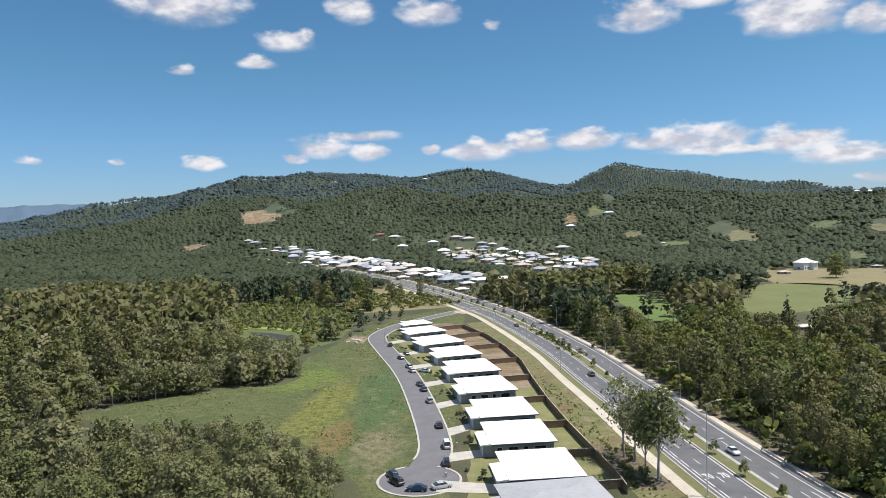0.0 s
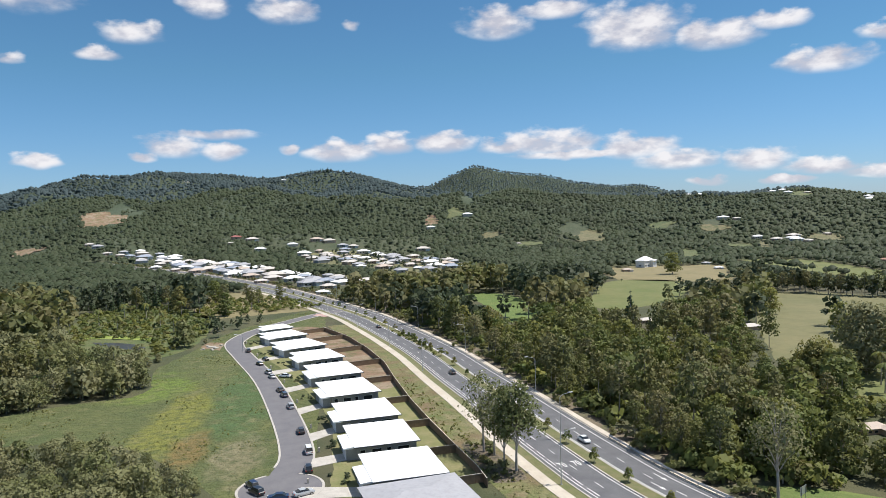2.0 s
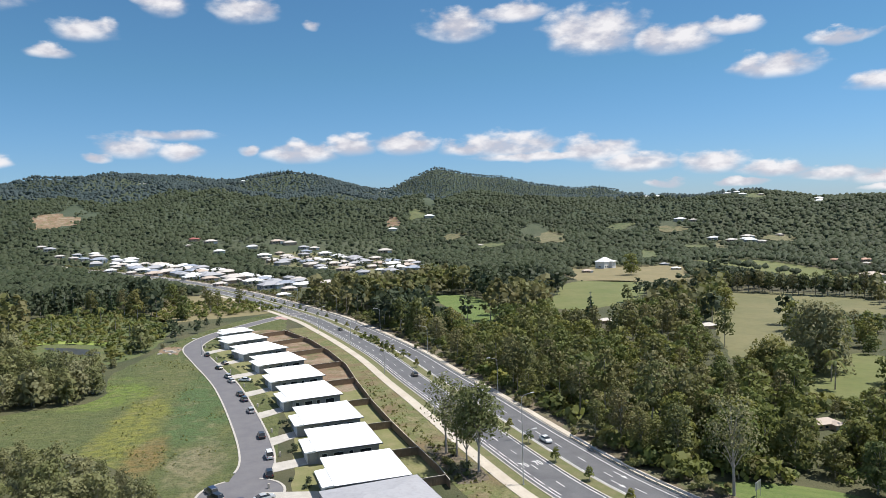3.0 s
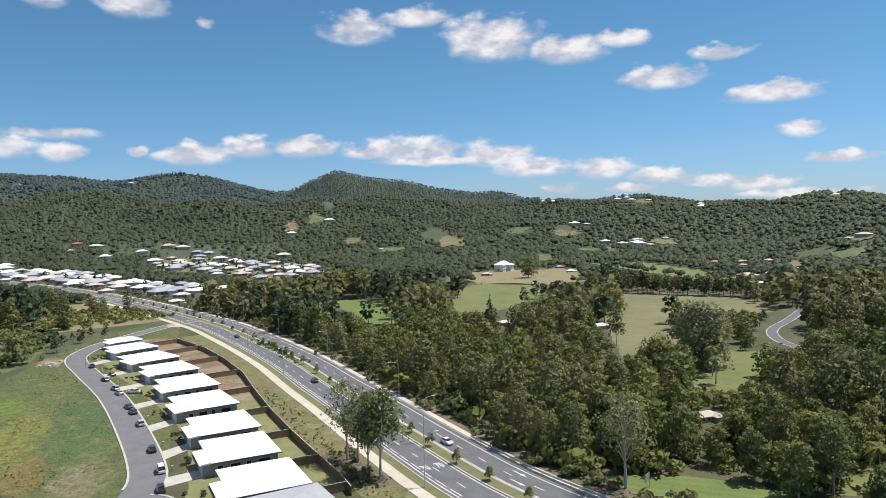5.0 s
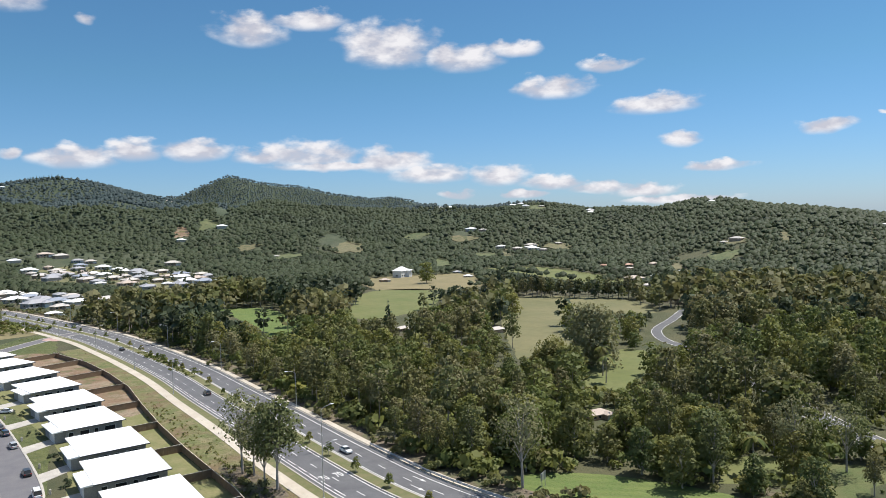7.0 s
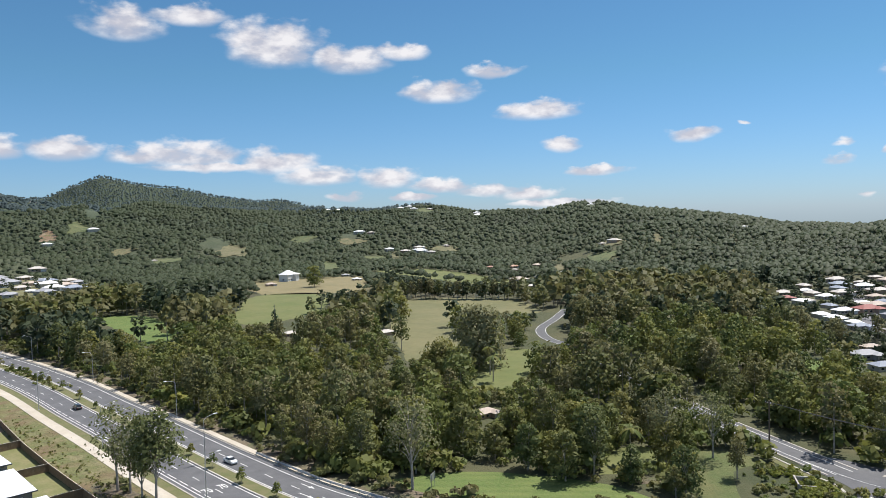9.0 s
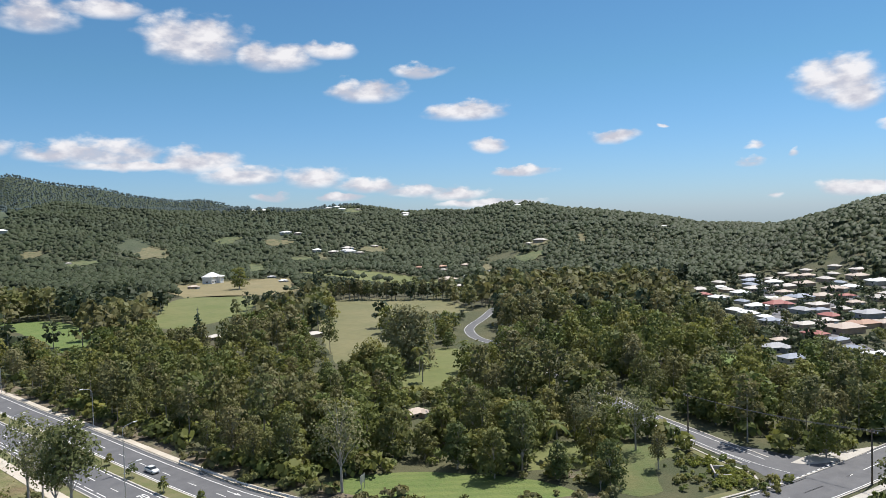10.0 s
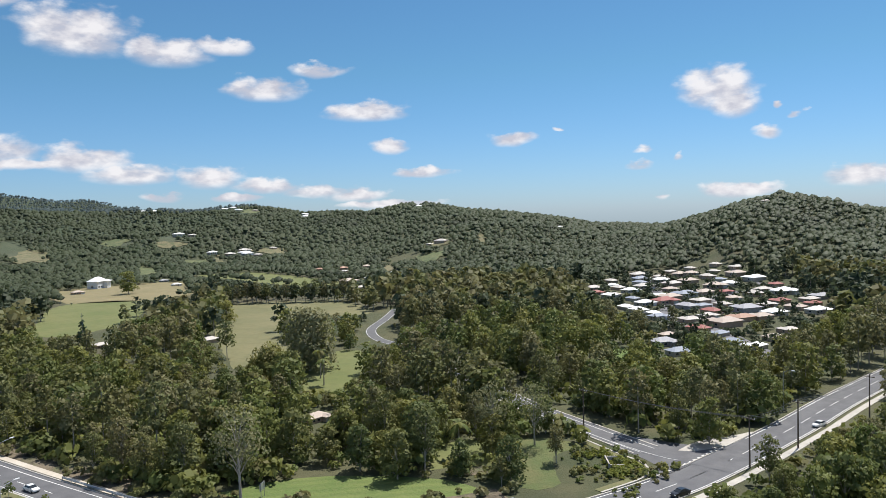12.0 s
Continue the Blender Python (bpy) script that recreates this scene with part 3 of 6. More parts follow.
def patch(name, outline, z, mat, label, category, smooth=3.0, parent=None):
    """A flat piece of land with an uneven outline."""
    c, _ = smooth_path(list(outline) + [outline[0]], smooth)
    c = c[:-1] + np.stack([bumps(c[:-1, 1] * 9, c[:-1, 0] * 7, 30), bumps(c[:-1, 0] * 9, c[:-1, 1] * 7, 25)], 1) * (0.8 if smooth >= 3 else 0.05)
    bm = bmesh.new()
    vs = [bm.verts.new((x, y, float(ground(x, y)) + z)) for x, y in c]
    f = bm.faces.new(vs)
    if f.normal.z < 0:
        f.normal_flip()
    bmesh.ops.triangulate(bm, faces=[f])
    ob = part(name, bm, mat)
    return tagged(ob, label, category, kind="structure")


# splays of the junction
for outline in ([(128, 52.5), (139, 55), (147, 70), (150, 60), (152, 45), (140, 44)], [(140, 44), (150, 60), (154, 66), (156, 50), (166, 44)]):
    patch("road", outline, 0.056 + 0.006 * (outline[0][0] > 135), ASPHALT, "grey asphalt flare of the road junction", "road", 2.0)
patch("pavement", [(150, 54.5), (158, 53), (168, 47), (172, 44.6), (160, 46.5), (152, 51)], 0.09, CONCRETE, "pale concrete traffic apron at the junction", "pavement", 2.0)

# the rounded corner of the junction, its hold line and centre line
CORNER = smooth_path([(147, 76), (141.4, 64), (139, 58), (135, 54.9), (130, 54.6), (120, 57.8)], 1.5)
strip("kerb", CORNER, -0.2, 0.25, 0.2, CONCRETE, depth=0.3, label="pale concrete kerb round the junction's corner", category="kerb")
strip("verge", CORNER, 0.25, 1.9, 0.1, MEDIAN, label="dry mown grass verge at the junction's corner", category="grass verge")
HOLD = smooth_path([(135, 52.3), (145, 50), (156, 48)], 1.5)
dashes(HOLD, 0.0, 0.3, 0.9, 0.9, 0.085)
MOUTH = smooth_path([(144, 50.5), (144.8, 58), (148.5, 70)], 1.5)
dashes(MOUTH, 0.0, 0.16, 2.5, 0, 0.085)

# the residential street with its turning head
strip("road", SIDE, -3.5, 3.5, 0.062, STREET, label="smooth grey asphalt residential street", category="street")
head = [(-6 + 8.0 * math.cos(a), 140 + 8.0 * math.sin(a)) for a in np.linspace(0, 2 * math.pi, 15)[:-1]]
patch("road", head, 0.07, STREET, "smooth grey asphalt turning head", "street", 1.5)
for n0, n1 in ((-3.95, -3.5), (3.5, 3.95)):
    strip("kerb", SIDE, n0, n1, 0.15, CONCRETE, depth=0.25, i0=6, label="pale concrete street kerb", category="kerb")
ring = smooth_path([(-6 + 8.2 * math.cos(a), 140 + 8.2 * math.sin(a)) for a in np.linspace(math.radians(112), math.radians(425), 22)], 1.5)
strip("kerb", ring, -0.25, 0.25, 0.15, CONCRETE, depth=0.25, label="pale concrete kerb round the turning head", category="kerb")
dirt = [(-34, 296), (-42, 306), (-40, 318), (-34, 312)]
patch("ground_patch", dirt, 0.03, EARTH, "bare trampled earth and rubble beside the street", "bare ground", 3.0)

# fields and lawns
FIELDS = {}
FIELDS["street_field"] = [(-103, 194), (-90, 210), (-68, 222), (-49, 230), (-52, 265), (-44, 300), (-39, 325), (-30, 350), (0, 402), (10, 380), (0, 140), (-4, 98), (-9, 102), (-18, 138), (-32, 163), (-50, 181), (-80, 186)]
FIELDS["lots"] = [(-12, 50), (66, 50), (66, 100), (55, 200), (45, 300), (20, 400), (-10, 385), (-30, 320), (-8, 200)]
FIELDS["pond"] = [(-98, 352), (-66, 335), (-52, 290), (-80, 290)]
FIELDS["slope"] = [(-50, 390), (-64, 440), (-60, 520), (-30, 520), (10, 420)]
FIELDS["lawn"] = [(70, 123), (88, 115), (98, 107), (105, 96), (109, 87), (109, 76), (103, 70), (92, 76), (82, 84), (64, 104)]
FIELDS["hill_yards"] = [(0, 985), (62, 990), (115, 890), (160, 735), (130, 652), (92, 620), (66, 720), (10, 835)]
FIELDS["verge"] = [(118, 52), (140, 50), (144, 70), (132, 73), (121, 64)]
FIELDS["tan_field"] = [(222, 486), (252, 585), (352, 565), (296, 456), (258, 452)]
FIELDS["green_field"] = [(146, 362), (213, 478), (256, 450), (205, 372), (160, 345)]
FIELDS["paddock"] = [(152, 212), (205, 300), (270, 375), (308, 322), (282, 268), (250, 285), (221, 270), (182, 220)]
FIELDS["far_paddock"] = [(400, 610), (445, 575), (400, 410), (365, 415)]
FIELDS["glade"] = [(140, 161), (160, 188), (171, 190), (190, 204), (199, 196), (168, 166), (147, 156)]
FIELDS["strip_meadow"] = [(98, 455), (124, 430), (120, 360), (95, 320), (98, 360)]
FIELDS["gully"] = [(112, 92), (126, 100), (135, 92), (128, 80)]
FIELDS["bend"] = [(206, 190), (218, 210), (238, 232), (266, 251), (272, 242), (246, 221), (219, 188)]
FIELDS["through_road"] = [(116, 44), (145, 36), (180, 30), (228, 21), (228, 31), (180, 40), (150, 48), (118, 56)]
FIELDS["palm_garden"] = [(-122, 430), (-88, 470), (-50, 400), (-44, 340), (-52, 292), (-84, 282), (-104, 330)]
FIELDS["scar"] = [(-355, 1375), (-336, 1490), (-283, 1400), (-312, 1308)]
FIELDS["tan_hill"] = [(365, 1000), (415, 1070), (412, 975), (358, 888)]
FIELDS["ridge_gap"] = [(560, 520), (592, 500), (560, 462), (545, 480)]
FIELDS["creek_glade"] = [(215, 96), (240, 120), (252, 112), (236, 94)]
FIELDS["wood_glade"] = [(232, 178), (245, 190), (262, 180), (250, 168)]
FIELDS["junction_grass"] = [(114, 68), (115, 80), (127, 79), (137, 88), (143, 82), (141, 73), (132, 75), (120, 66)]
# clearings on the slopes: x, y, half width, half depth, kind of ground
CLEARINGS = [(393, 940, 22, 60, "dry"), (516, 978, 20, 28, "grass"), (541, 881, 20, 12, "dry"), (502, 766, 16, 18, "green"), (404, 704, 11, 45, "green"), (526, 755, 6, 32, "dry"),
             (621, 773, 22, 24, "dry"), (210, 1176, 11, 22, "earth"), (254, 1191, 16, 24, "green"), (271, 1025, 14, 14, "dry"), (297, 921, 20, 18, "grass"), (622, 430, 4, 18, "stone"),
             (554, 444, 15, 18, "grass"), (605, 473, 11, 13, "dry"), (505, 458, 6, 24, "dry"), (-331, 1300, 32, 45, "earth"), (-388, 1131, 20, 26, "earth"), (920, 1200, 24, 40, "green")]
for k, (cx, cy, cw, cd, _) in enumerate(CLEARINGS):
    u = Vector((cx, cy)).normalized()
    FIELDS["clearing_%d" % k] = [(cx + u.y * 0.8 * cw * math.cos(a) + u.x * 0.85 * cd * math.sin(a), cy - u.x * 0.8 * cw * math.cos(a) + u.y * 0.85 * cd * math.sin(a)) for a in np.arange(10) * 0.6283]
LABELS = {"hill_yards": ("mown yards between houses of the hillside street", PADDOCK), "lawn": ("mown bright green lawn with mower tracks", MOWN), "tan_field": ("dry tan grass paddock beside a farm house", DRY),
          "green_field": ("smooth pale green pasture", PASTURE), "paddock": ("dry olive brown paddock ringed with trees", PADDOCK),
          "far_paddock": ("pale green paddock behind a row of trees", PASTURE), "glade": ("sunlit grassy glade among trees", PASTURE),
          "strip_meadow": ("narrow bright green meadow between trees", LAWN), "gully": ("rough grass beside a gravel track", PASTURE),
          "creek_glade": ("bright weedy clearing beside the suburb", LAWN), "wood_glade": ("bright clearing among tall trees", LAWN), "street_field": ("rough wet grassland in green and yellow patches", MEADOW), "palm_garden": ("overgrown palm garden on grassy ground", GARDEN), "slope": ("dry grassy slope above the pond", DRY)}
for key, (words, mat) in LABELS.items():
    patch("field", FIELDS[key], 0.02, mat, words, "field", 5.0)


def clearing(cx, cy, cw, cd, mat, words):
    """A ragged opening in the bush that follows the slope."""
    bm = bmesh.new()
    u = Vector((cx, cy)).normalized()
    rings = []
    for q in np.linspace(0, 1.15, 9):
        row = []
        for a in np.arange(24) * 0.2618:
            e = q * (1 + 0.22 * math.sin(3 * a + cx) + 0.14 * math.sin(7 * a + cy))
            x = cx + u.y * cw * e * math.cos(a) + u.x * cd * e * math.sin(a)
            y = cy - u.x * cw * e * math.cos(a) + u.y * cd * e * math.sin(a)
            row.append(bm.verts.new((x, y, float(ground(x, y)) + 0.9)))
        rings.append(row)
    for low, high in zip(rings, rings[1:]):
        for k in range(24):
            bm.faces.new((low[k], high[k], high[(k + 1) % 24], low[(k + 1) % 24]))
    bmesh.ops.remove_doubles(bm, verts=bm.verts, dist=0.01)
    tagged(part("field", bm, mat), words, "clearing", kind="structure")


HILL_DRY = patchy("hill_dry_grass", [(0.17, 0.15, 0.08), (0.12, 0.125, 0.055), (0.07, 0.09, 0.035), (0.21, 0.18, 0.1)], (0.05, 0.12, 0.2), 0.5)
HILL_GREEN = patchy("hill_green_grass", [(0.11, 0.135, 0.055), (0.14, 0.145, 0.065), (0.06, 0.085, 0.035)], (0.05, 0.12), 0.5)
GROUNDS = {"dry": (HILL_DRY, "dry straw coloured clearing on the wooded slope"), "grass": (HILL_GREEN, "olive grass clearing on the wooded slope"), "green": (HILL_GREEN, "pale green grass clearing on the wooded slope"),
           "earth": (EARTH, "bare brown earth cut into the wooded hillside"), "stone": (HILL_DRY, "pale gravel track climbing the wooded hill")}
for cx, cy, cw, cd, sort in CLEARINGS:
    clearing(cx, cy, cw, cd, *GROUNDS[sort])
patch("lawn", [(3, 128), (5, 180), (0, 215), (-7, 245), (-17, 285), (-22, 310), (-14, 322), (-6, 285), (6, 240), (14, 190), (16, 128)], 0.045, FRONT, "mown front lawns between street and houses", "lawn", 6.0)
patch("lawn", [(22, 128), (33, 137), (31, 150), (28, 175), (26, 215), (20, 215), (20, 150)], 0.045, FRONT, "fenced back lawns behind the houses", "lawn", 6.0)
patch("ground_patch", [(18, 215), (26, 215), (26, 250), (24, 275), (20, 302), (8, 340), (-6, 345), (-4, 315), (6, 285), (14, 250)], 0.05, EARTH, "bare red brown earth of unfinished back yards", "bare ground", 6.0)
patch("ground_patch", [(35, 132), (34, 142), (33, 152), (35, 158), (38.6, 152), (40.4, 142), (41, 132)], 0.06, LITTER, "leaf litter and bark below the roadside gums", "leaf litter", 3.0)
patch("field", FIELDS["junction_grass"], 0.035, GARDEN, "weedy bright green grass beside the junction", "field", 5.0)
patch("water", [(-92, 336), (-80, 331), (-68, 320), (-64, 310), (-70, 310), (-84, 324)], 0.06, WATER, "still dark pond water with a weedy edge", "pond", 5.0)
patch("ground_patch", [(-100, 352), (-84, 352), (-64, 338), (-66, 332), (-84, 343), (-96, 347)], 0.07, WEED, "yellow green water weed on the pond's edge", "water weed", 4.0)
patch("ground_patch", [(112, 88), (115, 88), (119, 84), (118, 81), (114, 83)], 0.05, LITTER, "pale gravel track end in the grass", "gravel", 2.0)
SUBURB_STREETS = ([(262, 62), (300, 88), (352, 112), (420, 128), (500, 118)], [(300, 88), (318, 118), (372, 140), (430, 168), (505, 200)], [(352, 112), (380, 100), (440, 92)])
for k, points in enumerate(SUBURB_STREETS):
    strip("road", smooth_path(points, 4.0), -3.5, 3.5, 0.06 + 0.006 * k, STREET, label="grey suburban street between houses", category="street")
patch("traffic_island", [(4, 384), (10, 377), (12, 381), (7, 390)], 0.1, ISLAND, "faded red paved island where the street meets the road", "traffic island", 2.0)


# ---------------------------------------------------------------- houses
def metal_roof(name, colour):
    m = worn(name, colour, tuple(min(1, v * 1.08) for v in colour), 0.2, 1.2, 0.7, 0.05, 0.005)
    return m


ROOFS = {"w": metal_roof("white_roof", (0.82, 0.82, 0.82)), "c": metal_roof("cream_roof", (0.5, 0.46, 0.42)), "g": metal_roof("grey_roof", (0.34, 0.34, 0.36)), "b": metal_roof("blue_grey_roof", (0.27, 0.3, 0.36)),
         "r": metal_roof("red_roof", (0.3, 0.1, 0.085)), "t": metal_roof("tan_roof", (0.45, 0.37, 0.31)), "o": metal_roof("orange_roof", (0.4, 0.24, 0.17))}
ROOF_WORDS = {"w": "white", "c": "pale cream", "g": "grey", "b": "blue grey", "r": "red", "t": "tan", "o": "terracotta"}
WALL = worn("rendered_wall", (0.3, 0.3, 0.31), (0.38, 0.37, 0.36), 0.5, 3, 0.8, 0.1, 0.01)
BRICKWALL = worn("brick_wall", (0.4, 0.29, 0.22), (0.48, 0.37, 0.28), 0.5, 4, 0.85, 0.2, 0.01)
CREAM = worn("cream_wall", (0.45, 0.41, 0.35), (0.52, 0.48, 0.42), 0.5, 3, 0.8, 0.1, 0.01)
TRIM = worn("white_trim", (0.75, 0.75, 0.74), (0.68, 0.68, 0.67), 1, 6, 0.6, 0.05, 0.003)
DARKTRIM = worn("dark_trim", (0.07, 0.07, 0.08), (0.1, 0.1, 0.1), 1, 6, 0.5, 0.05, 0.003)
PANE = material("window_glass", (0.03, 0.035, 0.04), 0.05)
TIMBER = worn("fence_timber", (0.2, 0.135, 0.085), (0.27, 0.19, 0.12), 0.6, 5, 0.9, 0.5, 0.02)
RAIL = worn("pale_rail", (0.5, 0.44, 0.36), (0.58, 0.52, 0.44), 0.8, 5, 0.9, 0.3, 0.01)
STEEL = worn("galvanised_steel", (0.42, 0.43, 0.44), (0.5, 0.51, 0.52), 1, 6, 0.45, 0.1, 0.003, metal=0.6)
DARKWOOD = worn("pole_timber", (0.12, 0.09, 0.07), (0.17, 0.13, 0.1), 0.6, 5, 0.9, 0.4, 0.02)


def hip_roof(x0, x1, y0, y1, z, pitch, over=0.6, ridge=None, thick=0.22):
    """A hipped roof over a rectangle; with ridge='gable' its ends stand upright."""
    bm = bmesh.new()
    x0, x1, y0, y1 = x0 - over, x1 + over, y0 - over, y1 + over
    w, d = x1 - x0, y1 - y0
    run = min(w, d) / 2
    h = run * math.tan(radians(pitch))
    low = [bm.verts.new(p) for p in ((x0, y0, z), (x1, y0, z), (x1, y1, z), (x0, y1, z))]
    eave = [bm.verts.new(p) for p in ((x0, y0, z + thick), (x1, y0, z + thick), (x1, y1, z + thick), (x0, y1, z + thick))]
    inset = 0 if ridge == "gable" else run
    if w >= d:
        a, b = bm.verts.new((x0 + inset, (y0 + y1) / 2, z + thick + h)), bm.verts.new((x1 - inset * 0.999, (y0 + y1) / 2, z + thick + h))
        faces = [(eave[0], eave[1], b, a), (eave[2], eave[3], a, b), (eave[3], eave[0], a), (eave[1], eave[2], b)]
    else:
        a, b = bm.verts.new(((x0 + x1) / 2, y0 + inset, z + thick + h)), bm.verts.new(((x0 + x1) / 2, y1 - inset * 0.999, z + thick + h))
        faces = [(eave[1], eave[2], b, a), (eave[3], eave[0], a, b), (eave[0], eave[1], a), (eave[2], eave[3], b)]
    for f in faces:
        bm.faces.new(f)
    for k in range(4):
        bm.faces.new((low[k], low[(k + 1) % 4], eave[(k + 1) % 4], eave[k]))
    bm.faces.new(low[::-1])
    return bm


def window(parent, x, y, z, w, h, face, frame_mat=TRIM):
    """A window in a wall that faces 'x-', 'x+', 'y-' or 'y+'."""
    def slab(a0, a1, z0, z1, out, deep):
        bm = bmesh.new()
        s = -1 if face[1] == "-" else 1
        lo, hi = sorted((0, s * out))
        if face[0] == "y":
            box(bm, x + a0, x + a1, y + lo, y + hi, z0, z1)
        else:
            box(bm, x + lo, x + hi, y + a0, y + a1, z0, z1)
        return bm
    f = part("window", slab(-w / 2, w / 2, z, z + h, 0.05, 0), frame_mat, parent)
    part("pane", slab(-w / 2 + 0.08, w / 2 - 0.08, z + 0.08, z + h - 0.08, 0.07, 0), PANE, f)


def row_house(x, y, turn, length, width, roof, words):
    """A new one-storey house: main roof with a lower front wing; its front faces -x."""
    ob = thing("house", words, "house", "houses along the street")
    hl, hw = length / 2, width / 2
    bm = bmesh.new()
    box(bm, -hl + 2.2, hl, -hw, hw, 0, 2.9)
    box(bm, -hl, -hl + 2.2, -hw + 0.5, hw * 0.15, 0, 2.8)
    part("wall", bm, WALL, ob)
    part("roof", hip_roof(-hl + 2.2, hl, -hw, hw, 2.9, 7, 0.7), ROOFS[roof], ob)
    part("porch_roof", hip_roof(-hl - 0.3, -hl + 3.0, -hw + 0.4, hw * 0.2, 2.62, 5, 0.4, "gable"), ROOFS[roof], ob)
    bm = bmesh.new()
    for a0, a1, b0, b1 in ((-hl + 1.45, hl + 0.75, -hw - 0.8, -hw - 0.7), (-hl + 1.45, hl + 0.75, hw + 0.7, hw + 0.8), (hl + 0.7, hl + 0.8, -hw - 0.7, hw + 0.7)):
        box(bm, a0, a1, b0, b1, 2.86, 3.06)
    part("gutter", bm, DARKTRIM, ob)
    bm = bmesh.new()
    box(bm, -hl - 0.06, -hl + 0.02, -hw + 0.9, -hw + 5.6, 0.05, 2.3)
    for k in range(4):
        box(bm, -hl - 0.09, -hl - 0.05, -hw + 0.95, -hw + 5.55, 0.1 + k * 0.56, 0.62 + k * 0.56)
    part("garage_door", bm, TRIM, ob)
    bm = bmesh.new()
    box(bm, -hl + 2.12, -hl + 2.2, hw * 0.35, hw * 0.35 + 1.0, 0.05, 2.15)
    part("door", bm, DARKTRIM, ob)
    for k, (wx, ww) in enumerate(((-hl * 0.55, 1.2), (-hl * 0.15, 2.2), (hl * 0.2, 1.0), (hl * 0.62, 2.6))):
        window(ob, wx, -hw, 0.9 if k != 3 else 0.1, ww, 1.3 if k != 3 else 2.1, "y-")
    window(ob, -hl + 2.2, hw * 0.7, 0.8, 1.8, 1.4, "x-")
    window(ob, hl, 0, 0.1, 2.4, 2.1, "x+", DARKTRIM)
    bm = bmesh.new()
    box(bm, hl * 0.05, hl * 0.05 + 0.9, -hw - 0.4, -hw - 0.05, 0.1, 0.85, 0.04)
    part("air_conditioner", bm, TRIM, ob)
    ob.matrix_world = pose(x, y, 0, 0, 0, turn)
    return ob


ROW = [(17.0, 123.0, 8, 19.5, 12.5), (16.4, 139.2, 5, 15.5, 15.2), (14.3, 160.3, 5, 15.2, 15.8), (12.8, 181.3, 7, 15.2, 16.2), (9.8, 206.5, 11, 15.4, 17.6),
       (6.8, 232.3, 12, 15.6, 18.5), (2.3, 258.3, 17, 15.4, 17.2), (-4.2, 283.5, 24, 16.5, 18.0), (-10.6, 309.5, 25, 16.0, 16.0), (-14.2, 331.0, 22, 12.5, 12.0)]
for k, (hx, hy, ha, hl, hw) in enumerate(ROW):
    if k == 0:
        row_house(hx, hy, ha, hl, hw, "g", "grey metal roofed house with a stepped roof")
    else:
        row_house(hx, hy, ha, hl, hw, "w", "new one-storey house with a bright white metal roof")

# driveways, one to each house
c_side = SIDE[0]
for k, (hx, hy, ha, hl, hw) in enumerate(ROW[1:9]):
    m = pose(hx, hy, 0, 0, 0, ha)
    a, b = m @ Vector((-hl / 2 + 0.2, -hw / 2 + 0.9, 0)), m @ Vector((-hl / 2 + 0.2, -hw / 2 + 5.6, 0))
    mid = (a + b) / 2
    i = int(np.argmin(np.hypot(c_side[:, 0] - mid.x, c_side[:, 1] - mid.y + 4)))
    e, n = SIDE[0][i], SIDE[1][i]
    d = np.array([-n[1], n[0]])
    p, q = e + n * 3.6 - d * 3.0, e + n * 3.6 + d * 3.0
    bm = bmesh.new()
    top = [(*p, 0.12), (a.x, a.y, 0.12), (b.x, b.y, 0.12), (*q, 0.12)]
    lo = [bm.verts.new((v[0], v[1], -0.1)) for v in top]
    hi = [bm.verts.new(v) for v in top]
    bm.faces.new(hi)
    for j in range(4):
        bm.faces.new((lo[j], lo[(j + 1) % 4], hi[(j + 1) % 4], hi[j]))
    bmesh.ops.recalc_face_normals(bm, faces=bm.faces)
    tagged(part("driveway", bm, CONCRETE), "pale concrete driveway from street to garage", "driveway", kind="structure")


# ---------------------------------------------------------------- fences
def fence_panel_mesh(w):
    """One ribbed panel of palings as a single sheet with thickness."""
    bm = bmesh.new()
    front = []
    for i in range(8):
        y = -0.03 if i % 2 else 0.0
        front += [(w * i / 8 + 0.008, y), (w * (i + 1) / 8 - 0.008, y)]
    ring = front + [(w - 0.008, 0.03), (0.008, 0.03)]
    lo = [bm.verts.new((x, y, 0.05)) for x, y in ring]
    hi = [bm.verts.new((x, y, 1.78)) for x, y in ring]
    for i in range(len(ring)):
        bm.faces.new((lo[i], lo[(i + 1) % len(ring)], hi[(i + 1) % len(ring)], hi[i]))
    bm.faces.new(hi)
    me = bpy.data.meshes.new("panel")
    bm.to_mesh(me)
    bm.free()
    me.materials.append(TIMBER)
    return me


def simple_mesh(name, mat, build):
    bm = bmesh.new()
    build(bm)
    me = bpy.data.meshes.new(name)
    bm.to_mesh(me)
    bm.free()
    me.materials.append(mat)
    return me


PANEL = fence_panel_mesh(2.4)
POST = simple_mesh("post", TIMBER, lambda bm: box(bm, -0.06, 0.06, -0.06, 0.06, 0, 1.9))
CAP = simple_mesh("rail", RAIL, lambda bm: box(bm, 0, 2.4, -0.07, 0.07, 1.78, 1.86))


